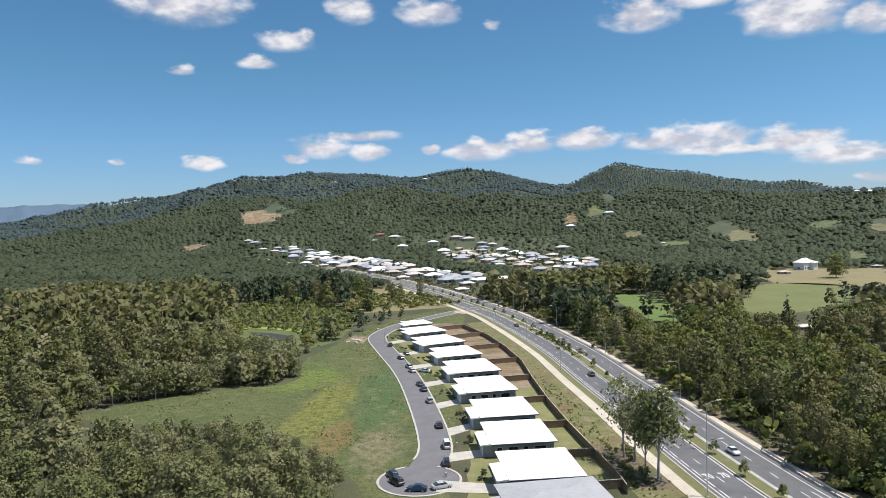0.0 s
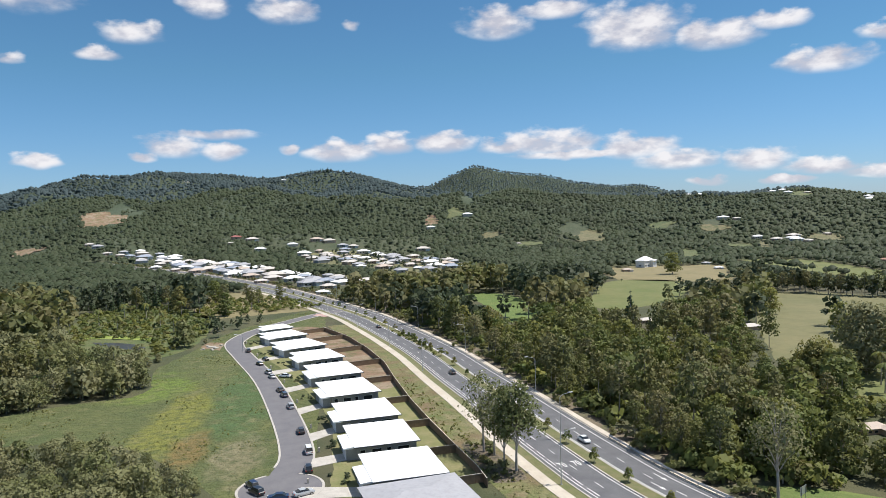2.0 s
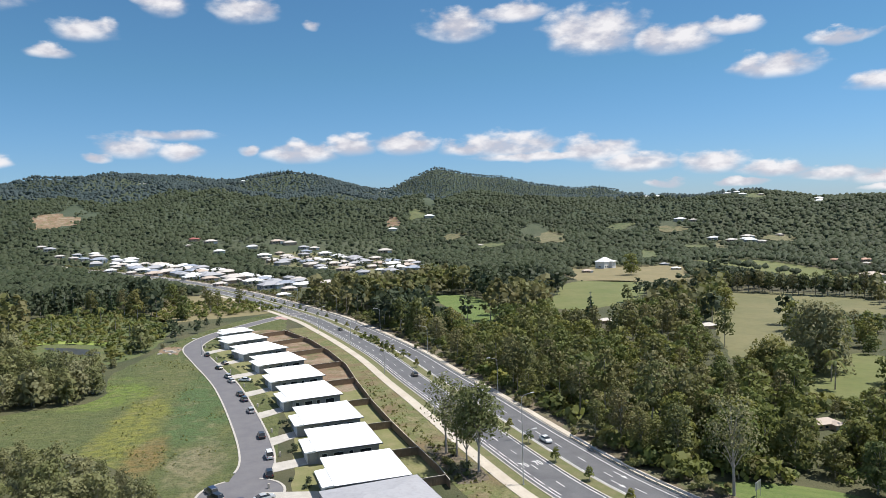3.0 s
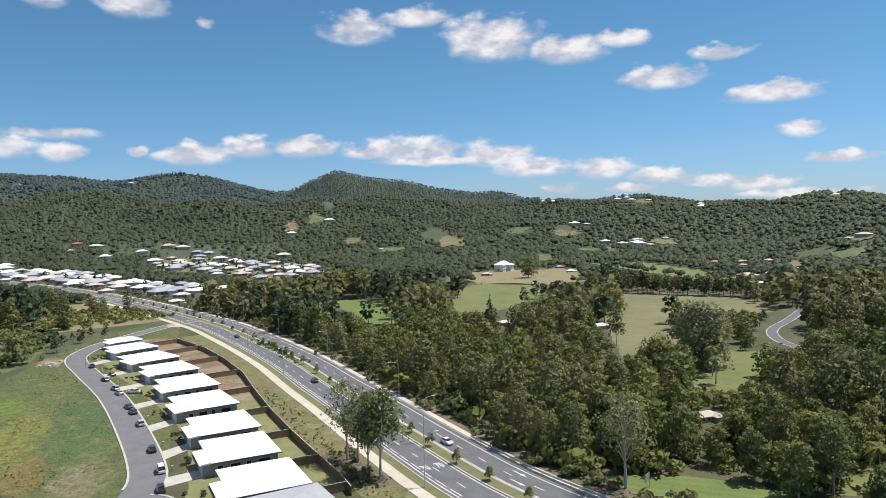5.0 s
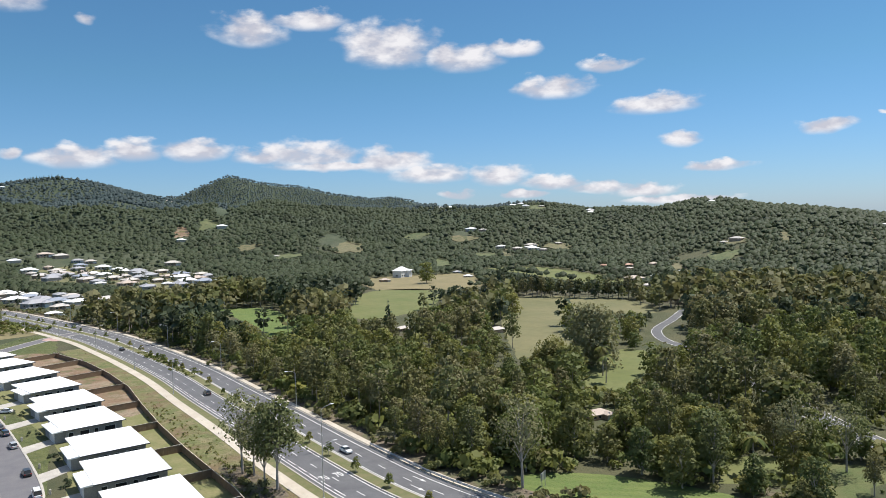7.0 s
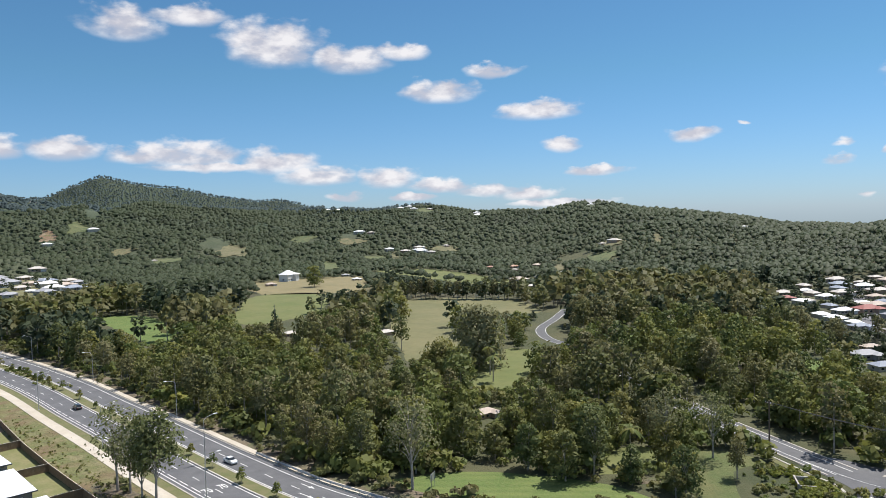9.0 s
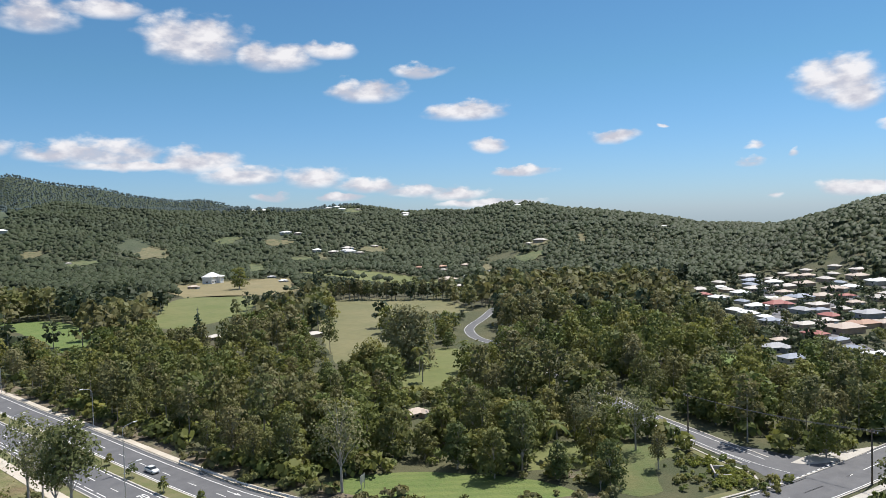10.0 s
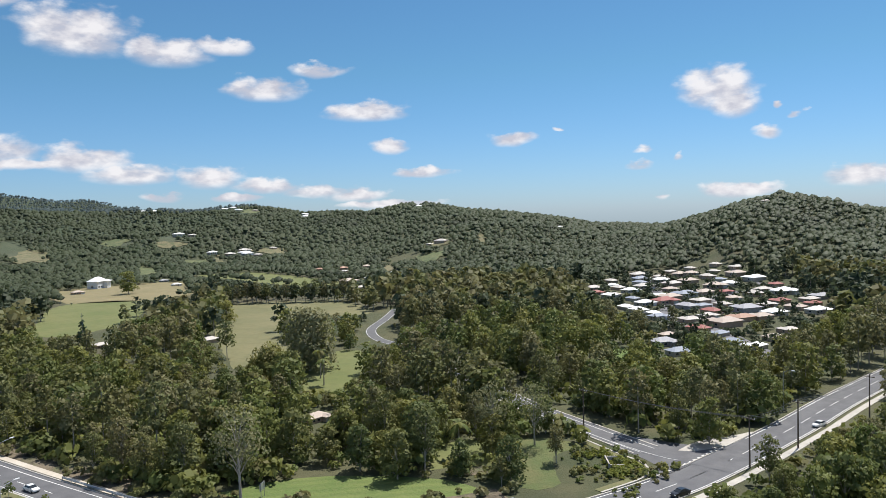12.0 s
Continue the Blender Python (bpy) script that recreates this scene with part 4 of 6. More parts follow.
def fence(a, b, words):
    """A timber paling fence from a to b."""
    a, b = Vector((*a, 0)), Vector((*b, 0))
    d = b - a
    n = max(1, round(d.length / 2.4))
    ob = thing("fence", words, "fence", "paling fences round the yards")
    for i in range(n):
        for name, me in (("panel", PANEL), ("rail", CAP)):
            p = new(name, me)
            p.parent = ob
            p.matrix_local = Matrix.Translation((d.length * i / n, 0, 0)) @ Matrix.Diagonal((d.length / n / 2.4, 1, 1, 1))
    for i in range(n + 1):
        p = new("post", POST)
        p.parent = ob
        p.matrix_local = Matrix.Translation((d.length * i / n, 0, 0))
    ob.matrix_world = Matrix.Translation(a) @ Matrix.Rotation(math.atan2(d.y, d.x), 4, "Z")
    return ob


BACK = [(32.4, 130), (32.2, 138), (31.0, 149), (28.9, 170), (27.2, 193), (26.2, 219), (25.8, 245), (22.6, 272), (17.5, 300), (7.5, 332)]
for a, b in zip(BACK, BACK[1:]):
    fence(a, b, "dark brown timber paling fence along the back yards")
for k in range(min(9, len(ROW) - 1)):
    (x0, y0, a0, l0, w0), (x1, y1, a1, l1, w1) = ROW[k], ROW[k + 1]
    mid = Vector(((x0 + x1) / 2, (y0 + y1) / 2))
    ang = radians((a0 + a1) / 2)
    u = Vector((math.cos(ang), math.sin(ang)))
    yb = mid.y + u.y * 14
    xb = float(np.interp(yb, [p[1] for p in BACK], [p[0] for p in BACK]))
    fence(tuple(mid - u * 3), (xb - 0.1, mid.y + u.y * (xb - mid.x) / u.x), "brown timber paling fence between two yards")


# ---------------------------------------------------------------- farther houses
HOUSE_KINDS = {}


def suburb_house(kind, x, y, turn, size, storeys=1):
    """A hip-roofed family house; houses of one colour share their meshes."""
    key = (kind, storeys)
    words = f"{ROOF_WORDS[kind]} hip-roofed family house among gardens" if storeys == 1 else "tall white timber farm house on a low rise"
    if key not in HOUSE_KINDS:
        ob = thing("house", words, "house", "houses of the suburb" if storeys == 1 else "")
        zt = 2.8 * storeys
        wall = {"w": CREAM, "c": BRICKWALL, "g": WALL, "b": CREAM, "r": BRICKWALL, "t": BRICKWALL, "o": BRICKWALL}[kind] if storeys == 1 else TRIM
        bm = bmesh.new()
        box(bm, -7, 7, -4.5, 4.5, -1.5, zt)
        box(bm, 1, 6.5, -7.5, -4.4, -1.5, zt)
        part("wall", bm, wall, ob)
        part("roof", hip_roof(-7, 7, -4.5, 4.5, zt, 22 if storeys == 1 else 34), ROOFS[kind], ob)
        part("wing_roof", hip_roof(1, 6.5, -8.0, -1.0, zt - 0.004, 21), ROOFS[kind], ob)
        for wx in (-5, -1.6):
            window(ob, wx, -4.5, 0.9, 2.0, 1.3, "y-")
        bm = bmesh.new()
        box(bm, 1.4, 6.1, -7.58, -7.48, 0, 2.3)
        part("garage_door", bm, TRIM, ob)
        window(ob, -7, 0, 0.9, 1.8, 1.3, "x-")
        window(ob, 7, 0, 0.9, 1.8, 1.3, "x+")
        HOUSE_KINDS[key] = ob
        ob.matrix_world = pose(x, y, float(ground(x, y)), 0, 0, turn) @ Matrix.Scale(size, 4)
        return ob
    first = HOUSE_KINDS[key]
    m = pose(x, y, float(ground(x, y)), 0, 0, turn)
    ob = copy_thing(first, m)
    ob.scale = (size, size, size)
    return ob


EAST_UPPER = [(425, 208, "w", 17), (404, 196, "r", 14), (393, 182, "w", 15), (447, 205, "w", 13), (402, 183, "w", 8), (422, 182, "w", 16), (505, 211, "w", 20), (484, 201, "b", 18), (444, 182, "w", 19), (350, 153, "w", 14), (342, 143, "w", 15), (369, 151, "w", 16), (336, 133, "w", 12), (326, 127, "b", 14), (379, 144, "r", 20), (397, 147, "t", 19), (408, 157, "w", 12), (512, 183, "t", 17), (481, 185, "w", 18), (464, 170, "w", 18), (413, 144, "b", 20), (512, 175, "t", 16), (496, 158, "w", 17), (427, 138, "t", 18), (458, 142, "t", 20), (468, 135, "w", 17)]
EAST_LOWER = [(365, 127, "g", 17), (372, 121, "b", 13), (381, 114, "w", 14), (410, 117, "t", 13), (487, 125, "w", 20), (432, 112, "w", 18), (444, 99, "w", 22), (367, 98, "g", 20), (360, 85, "w", 17), (337, 92, "o", 17), (345, 86, "t", 16), (319, 94, "t", 21), (301, 100, "r", 15), (294, 89, "b", 12), (280, 80, "b", 11), (273, 70, "w", 13), (264, 101, "g", 16), (250, 90, "b", 14), (282, 106, "t", 11), (294, 69, "t", 13), (315, 68, "w", 12), (384, 80, "t", 16), (376, 69, "w", 17), (433, 77, "g", 17), (477, 164, "t", 18), (504, 141, "t", 19)]
WEST_ROAD = [(-295, 1097, "w", 20), (-278, 1071, "g", 24), (-252, 1014, "w", 19), (-212, 1017, "w", 22), (-196, 960, "b", 31), (-192, 923, "g", 25), (-183, 990, "g", 20), (-175, 962, "w", 19), (-158, 958, "w", 26), (-159, 906, "w", 21), (-136, 857, "g", 23), (-158, 831, "w", 18), (-130, 780, "w", 18), (-103, 742, "t", 23), (-116, 878, "w", 32), (-94, 807, "w", 17), (-93, 754, "w", 27), (-74, 715, "g", 23), (-63, 674, "w", 22), (-46, 674, "g", 28), (-25, 640, "w", 32), (-34, 597, "w", 16), (-9, 598, "w", 23), (2, 635, "w", 18), (6, 572, "g", 26), (20, 622, "g", 17), (16, 564, "b", 22), (17, 527, "w", 17), (12, 491, "w", 13)]
WEST_HILL = [(-98, 1115, "r", 30), (-72, 1087, "w", 29), (-57, 1018, "w", 24), (-102, 1071, "w", 15), (-14, 1036, "w", 24), (1, 964, "w", 31), (20, 1068, "t", 29), (38, 1058, "w", 32), (55, 1021, "g", 22), (24, 850, "g", 27), (69, 1008, "w", 22), (78, 950, "w", 26), (92, 914, "w", 23), (104, 853, "g", 34), (94, 754, "g", 24), (104, 706, "w", 19), (84, 634, "g", 23), (156, 943, "w", 29), (135, 803, "g", 15), (127, 720, "w", 26), (123, 673, "w", 24), (134, 654, "b", 24), (56, 719, "w", 15), (54, 802, "w", 16), (105, 666, "w", 14)]
RIDGE_HOUSES = [(910, 1228, "w", 24), (930, 1200, "w", 20), (963, 1084, "w", 22), (-322, 2181, "w", 30), (359, 2247, "w", 34), (372, 2240, "c", 30), (-48, 2221, "w", 26)]
SCATTERED = [(576, 914, "w", 22), (590, 905, "w", 16), (589, 786, "w", 22), (551, 801, "w", 20), (347, 578, "g", 11), (201, 1132, "w", 22), (500, 513, "o", 15), (484, 528, "o", 14), (520, 500, "t", 14), (604, 486, "w", 11), (640, 790, "c", 16), (285, 935, "w", 12), (150, 300, "w", 8), (332, 1425, "w", 44), (270, 1170, "w", 26), (258, 547, "t", 13), (330, 531, "w", 11), (181, 268, "w", 12), (124, 139, "t", 7), (633, 1039, "w", 33), (575, 766, "w", 21), (571, 735, "w", 17), (372, 364, "w", 11), (477, 487, "w", 9), (818, 446, "w", 10), (801, 194, "w", 16), (943, 1063, "w", 30), (481, 427, "w", 10), (397, 402, "t", 20), (433, 414, "w", 11), (555, 770, "w", 20), (570, 755, "w", 20), (610, 475, "w", 21)]

rs = random.Random(7)
HOUSES = []
for rows, base in ((EAST_UPPER, -25), (EAST_LOWER, -25), (WEST_ROAD, 25), (WEST_HILL, 10), (SCATTERED, 0), (RIDGE_HOUSES, 0)):
    for hx, hy, kind, w in rows:
        kind = "c" if kind == "w" and rs.random() < 0.45 else kind
        size = min(max(w / 23.5, 0.45), 1.2) * (0.95 if base == -25 else 1.0)
        suburb_house(kind, hx, hy, base + rs.choice((0, 0, 90, 180)) + rs.uniform(-8, 8), size)
        HOUSES.append((hx, hy, 9 * size))
# more houses of the eastern suburb, wherever a lot is free
EAST_EDGE = [(268, 92), (420, 205), (520, 232), (545, 165), (480, 100), (375, 60), (262, 70)]
for gx in range(260, 550, 16):
    for gy in range(60, 240, 17):
        x, y = gx + rs.uniform(-3, 3), gy + rs.uniform(-3, 3)
        if inside(np.array([x]), np.array([y]), EAST_EDGE)[0] and min(math.hypot(x - a, y - b) for a, b, _ in HOUSES) > 14.5:
            suburb_house(rs.choice("cccctgbr"), x, y, -25 + rs.choice((0, 90, 180)) + rs.uniform(-6, 6), rs.uniform(0.5, 0.64))
            HOUSES.append((x, y, 5.5))
# the same for the western streets
for edge, gap, sizes in (([(30, 505), (-60, 640), (-130, 820), (-200, 950), (-250, 1010), (-215, 1040), (-90, 870), (-10, 690), (50, 560)], 17.5, (0.75, 1.1)), ([(0, 985), (62, 990), (115, 890), (160, 735), (130, 652), (92, 620), (66, 720), (10, 835)], 24, (0.8, 1.05))):
    for gx in range(-260, 180, 9):
        for gy in range(500, 1060, 9):
            x, y = gx + rs.uniform(-3, 3), gy + rs.uniform(-3, 3)
            if inside(np.array([x]), np.array([y]), edge)[0] and min(math.hypot(x - a, y - b) for a, b, _ in HOUSES) > gap and not near_path(np.array([x]), np.array([y]), MAIN, -30, 22)[0]:
                size = rs.uniform(*sizes)
                suburb_house(rs.choice("ccggtbw"), x, y, 25 + rs.choice((0, 90, 180)) + rs.uniform(-6, 6), size)
                HOUSES.append((x, y, 8 * size))
# and along the crest of the eastern ridge
for az in (25.6, 29.8, 30.6, 35.5, 36.2, 41.5, 50.4):
    d = float(np.interp(az, R_AZ, R_D)) - 25
    x, y = d * math.sin(radians(az)), d * math.cos(radians(az))
    suburb_house("w", x, y, 30 - az, 0.9 + 0.2 * rs.random())
    HOUSES.append((x, y, 9))
suburb_house("w", 290, 580, 30, 1.0, 2)
HOUSES.append((292, 575, 14))


# ---------------------------------------------------------------- trees
def leaf_cloud(rng, lobes, count, size, flat=0.0):
    """Corners of loose leaf clumps spread over lobes (x, y, z, radius, height)."""
    lobes = np.array(lobes, float)
    area = lobes[:, 3] ** 2
    pick = rng.choice(len(lobes), count, p=area / area.sum())
    d = rng.normal(size=(count, 3))
    d /= np.linalg.norm(d, axis=1)[:, None]
    d[:, 2] = np.where(d[:, 2] < -0.3, -d[:, 2] * 0.6, d[:, 2])
    depth = 1 - 0.45 * rng.random(count) ** 2
    L = lobes[pick]
    c = L[:, :3] + d * depth[:, None] * np.c_[L[:, 3], L[:, 3], L[:, 4]]
    nrm = d + rng.normal(size=(count, 3)) * 0.55
    nrm[:, 2] += 0.25
    nrm /= np.linalg.norm(nrm, axis=1)[:, None]
    a = np.cross(nrm, rng.normal(size=(count, 3)))
    a /= np.linalg.norm(a, axis=1)[:, None]
    b = np.cross(nrm, a)
    s = size * (0.6 + 0.8 * rng.random(count))
    q = []
    for u, v in ((-1, -1), (1, -1), (1, 1), (-1, 1)):
        ju, jv = u * (0.6 + 0.5 * rng.random(count)), v * (0.5 + 0.5 * rng.random(count))
        q.append(c + a * (s * ju)[:, None] + b * (s * jv)[:, None] - nrm * (0.15 * s * abs(u * v))[:, None])
    soft = d * 0.8 + nrm * 0.55
    soft[:, 2] += 0.22
    soft /= np.linalg.norm(soft, axis=1)[:, None]
    # corners and normals side by side, so that both travel together
    return np.concatenate([np.stack(q, 1), np.repeat(soft[:, None], 4, 1)], 2).reshape(-1, 6)


def crown_lobes(rng, h, w, bare, lobes):
    """Rounded masses of a crown of height h and half width w, above the bare trunk."""
    out = []
    for i in range(lobes):
        t = (i + 0.5) / lobes
        z = h * (bare + (0.9 - bare) * t)
        reach = w * (1 - 0.75 * abs(t - 0.4) ** 1.3) * (0.3 + 0.36 * rng.random())
        a = i * 2.4 + rng.random()
        r = w * (0.4 + 0.24 * rng.random()) * (1.05 - 0.3 * t)
        out.append((reach * math.cos(a), reach * math.sin(a), z, r, r * (0.7 + 0.3 * rng.random())))
    out.append((0, 0, h * 0.88, w * 0.35, h * 0.13))
    return out


def scatter(rng, bounds, spacing, keep):
    """Jittered places in bounds (r0, r1, az0, az1), where keep allows them."""
    r0, r1, a0, a1 = bounds
    lim = r1
    gx = np.arange(-lim, lim, spacing)
    X, Y = np.meshgrid(gx, gx)
    X = X.ravel() + (rng.random(X.size) - 0.5) * spacing * 0.95
    Y = Y.ravel() + (rng.random(Y.size) - 0.5) * spacing * 0.95
    r, az = np.hypot(X, Y), np.degrees(np.arctan2(X, Y))
    ok = (r > r0) & (r < r1) & (az > a0) & (az < a1)
    X, Y = X[ok], Y[ok]
    ok = keep(X, Y)
    return X[ok], Y[ok]


SIGHTS = []     # open places that the bush in front of them leaves in view: azimuths, distance, height


def headroom(x, y):
    """How tall the bush may grow at a place below the lines of sight across the valley."""
    r, az = np.hypot(x, y), np.degrees(np.arctan2(x, y))
    z = ground(x, y)
    room = np.full(len(x), 60.0)
    for a0, a1, d, h in SIGHTS:
        m = (az > a0) & (az < a1) & (r < d) & ((r > d - 200) | (d < 600))
        room[m] = np.minimum(room[m], EYE + (h - EYE) * r[m] / d - z[m])
    return room


def stand(rng, X, Y, count, scale, spread=0.28, tall=None):
    """How each tree of a wood stands: place, turn, height, width and which variant it is."""
    n = len(X)
    s = scale * (1 - spread + 2 * spread * rng.random(n))
    if tall:
        s = np.minimum(s, headroom(X, Y) * (0.75 + 0.6 * rng.random(n)) / tall)
        keep = s > 0.22 * scale
        X, Y, s = X[keep], Y[keep], s[keep]
        n = len(X)
    return X, Y, ground(X, Y), rng.random(n) * 6.283, s, s * (0.9 + 0.25 * rng.random(n)), rng.integers(0, count, n), rng.random(n)


def planted(variants, how):
    """Copies of the variants' corners joined, one for each standing tree."""
    X, Y, Z, a, s, sx, pick, tone = how
    out = []
    for k, v in enumerate(variants):
        m = pick == k
        if not m.any():
            continue
        ca, sa = (np.cos(a) * sx)[m][:, None], (np.sin(a) * sx)[m][:, None]
        x = v[None, :, 0] * ca - v[None, :, 1] * sa + X[m][:, None]
        y = v[None, :, 0] * sa + v[None, :, 1] * ca + Y[m][:, None]
        z = v[None, :, 2] * s[m][:, None] + Z[m][:, None]
        row = [x, y, z]
        if v.shape[1] == 6:
            c1, s1 = np.cos(a)[m][:, None], np.sin(a)[m][:, None]
            row += [v[None, :, 3] * c1 - v[None, :, 4] * s1, v[None, :, 3] * s1 + v[None, :, 4] * c1, np.repeat(v[None, :, 5], m.sum(), 0), np.repeat(tone[m][:, None], v.shape[0], 1)]
        out.append(np.stack(row, 2).reshape(-1, len(row)))
    return np.concatenate(out).astype(np.float32)


def trunk_corners(h, r):
    """Corners of a plain three-sided trunk."""
    q = []
    for k in range(3):
        a, b = 2.094 * k, 2.094 * (k + 1)
        q += [(r * math.cos(a), r * math.sin(a), -0.3), (r * math.cos(b), r * math.sin(b), -0.3), (r * 0.5 * math.cos(b), r * 0.5 * math.sin(b), h), (r * 0.5 * math.cos(a), r * 0.5 * math.sin(a), h)]
    return np.array(q)


HOUSE_X, HOUSE_Y, HOUSE_R = (np.array(c) for c in zip(*HOUSES))
SUBURBS = [[(255, 105), (420, 225), (525, 245), (560, 165), (480, 95), (370, 52), (250, 62)], [(30, 500), (-60, 640), (-130, 820), (-200, 950), (-290, 1110), (-250, 1120), (-90, 870), (-20, 690), (60, 540)],
           [(-75, 1040), (-60, 1130), (170, 1060), (175, 640), (90, 620), (60, 950)]]


for key in ("tan_field", "green_field", "paddock", "far_paddock", "glade", "bend", "gully", "hill_yards", "strip_meadow", "lawn", "slope", "street_field", "palm_garden", "through_road", "scar", "tan_hill", "ridge_gap", *("clearing_%d" % k for k in range(len(CLEARINGS)))):
    c, _ = smooth_path(FIELDS[key] + FIELDS[key][:1], 4.0)
    f_az, f_r = np.degrees(np.arctan2(c[:, 0], c[:, 1])), np.hypot(c[:, 0], c[:, 1])
    for a in np.arange(f_az.min(), f_az.max(), 0.5):
        m = (f_az > a - 0.4) & (f_az < a + 0.9)
        if m.any():
            i = np.argmin(np.where(m, f_r, 1e9))
            SIGHTS.append((a, a + 0.5, float(f_r[i]) + 6, float(ground(*c[i]))))
SIGHTS.append((45.6, 48.3, 352.0, float(ground(258, 240))))     # the bend of the bush road
for hx, hy, hr in HOUSES:
    d, a = math.hypot(hx, hy), math.degrees(math.atan2(hx, hy))
    half = math.degrees(hr / d)
    SIGHTS.append((a - half, a + half, d - hr, float(ground(hx, hy)) + 0.6))


DUAL, SINGLE = (MAIN[0][FORK:], MAIN[1][FORK:]), (MAIN[0][:FORK + 2], MAIN[1][:FORK + 2])


def wooded(x, y):
    """Where the bush grows: off the roads, the open land and the houses, thin in the suburbs."""
    free = ~near_path(x, y, DUAL, -22, 15.5) & ~near_path(x, y, SINGLE, -9, 7.5) & ~near_path(x, y, SIDE, -8, 8) & ~near_path(x, y, BUSH, -7, 7)
    for key, poly in FIELDS.items():
        free &= ~inside(x, y, poly)
    for hx, hy, hr in zip(HOUSE_X, HOUSE_Y, HOUSE_R):
        # keeps each house and the view of it from the valley open
        d = math.hypot(hx, hy)
        u, v = hx / d, hy / d
        along, off = (x - hx) * u + (y - hy) * v, np.abs((x - hx) * v - (y - hy) * u)
        free &= ~((off < hr + 2) & (along > -(hr + 6)) & (along < hr + 2))
    for poly in SUBURBS:
        free &= ~(inside(x, y, poly) & (np.modf(np.abs(np.sin(x * 12.9898 + y * 78.233) * 43758.5))[0] > 0.3))
    return free


def build_tree(species, seed):
    """A tree as a thing: a trunk with limbs, and a crown of many leaf clumps."""
    r = np.random.default_rng(seed)
    rr = random.Random(seed)
    h, w, bare, lobes, count, size, leaf, words = species
    ob = thing("tree", words, "tree", "trees of the bushland")
    masses = crown_lobes(r, h, w, bare, lobes)
    bm = bmesh.new()
    lean = (rr.uniform(-0.6, 0.6), rr.uniform(-0.6, 0.6))
    tr = 0.0125 * h
    spine = [(lean[0] * t * t * 1.5, lean[1] * t * t * 1.5, h * 0.86 * t - 0.4 * (t == 0)) for t in (0, 0.2, 0.45, 0.7, 1)]
    tube(bm, spine, [tr * 1.35, tr, tr * 0.8, tr * 0.5, tr * 0.15], 7)
    for mx, my, mz, mr, mh in masses[:-1]:
        z0 = max(mz - 0.28 * h, h * bare * 0.6)
        t = z0 / (h * 0.86)
        p = Vector((lean[0] * t * t * 1.5, lean[1] * t * t * 1.5, z0))
        q = Vector((mx, my, mz))
        mid = p.lerp(q, 0.5) + Vector((0, 0, 0.03 * h))
        tube(bm, [p, mid, q], [tr * 0.42, tr * 0.28, tr * 0.1], 5)
    part("trunk", bm, BARK, ob)
    both = leaf_cloud(r, masses, count, size)
    crown = new("crown", quads_mesh("crown", both[:, :3], leaf, both[:, 3:]))
    crown.parent = ob
    return ob


def palm(x, y, h, seed):
    """A palm: a slim ringed trunk and arching fronds."""
    rr = random.Random(seed)
    ob = thing("palm_tree", "slim palm tree with arching green fronds", "palm tree", "palms in the bushland")
    bm = bmesh.new()
    tube(bm, [(0, 0, -0.2), (0.1, 0, h * 0.5), (0.0, 0.1, h)], [0.22, 0.16, 0.12], 7)
    part("trunk", bm, BARK, ob)
    for k in range(11):
        a, up, ln = k * 0.571 + rr.uniform(-0.2, 0.2), rr.uniform(0.2, 1.1), rr.uniform(2.4, 3.2)
        bm = bmesh.new()
        prev = None
        for i in range(6):
            t = i / 5
            r, z = ln * t, h + ln * (up * t - 1.15 * t * t)
            w = 0.55 * math.sin(math.pi * (0.12 + 0.8 * t))
            c, s = math.cos(a), math.sin(a)
            row = [bm.verts.new((r * c - o * s, r * s + o * c, z - 0.35 * abs(o))) for o in (-w, 0, w)]
            if prev:
                for j in range(2):
                    bm.faces.new((prev[j], prev[j + 1], row[j + 1], row[j]))
            prev = row
        part("frond", bm, LUSH, ob)
    ob.matrix_world = pose(x, y, 0)
    return ob


rng = np.random.default_rng(4)


def dome(rng, x, y, z, r, h):
    """Corners and normals of one rounded uneven mass of foliage."""
    rings = []
    for level, wide in ((-0.55, 0.72), (0.3, 1.0), (0.98, 0.28)):
        a = np.arange(4) * 1.5708 + rng.random()
        rr = r * wide * (0.82 + 0.36 * rng.random(4))
        rings.append(np.c_[x + rr * np.cos(a), y + rr * np.sin(a), z + h * (level + 0.22 * (rng.random(4) - 0.5))])
    q = []
    for low, high in zip(rings, rings[1:]):
        for k in range(4):
            q += [low[k], low[(k + 1) % 4], high[(k + 1) % 4], high[k]]
    q = np.array(q)
    n = (q - [x, y, z]) / [r, r, h] + rng.normal(size=q.shape) * 0.12
    n[:, 2] += 0.9
    return np.c_[q, n / np.linalg.norm(n, axis=1)[:, None]]


def far_tree(rng, loose):
    """A far tree: a rounded mass with loose clumps of leaves round it."""
    x, y, wide, tall = rng.normal() * 0.5, rng.normal() * 0.5, 3.7 + 1.3 * rng.random(), 3.0 + 1.8 * rng.random()
    return np.concatenate([dome(rng, x, y, 5.6, wide, tall), leaf_cloud(rng, [(x, y, 5.6, wide * 1.15, tall * 1.2)], loose, 0.8)])


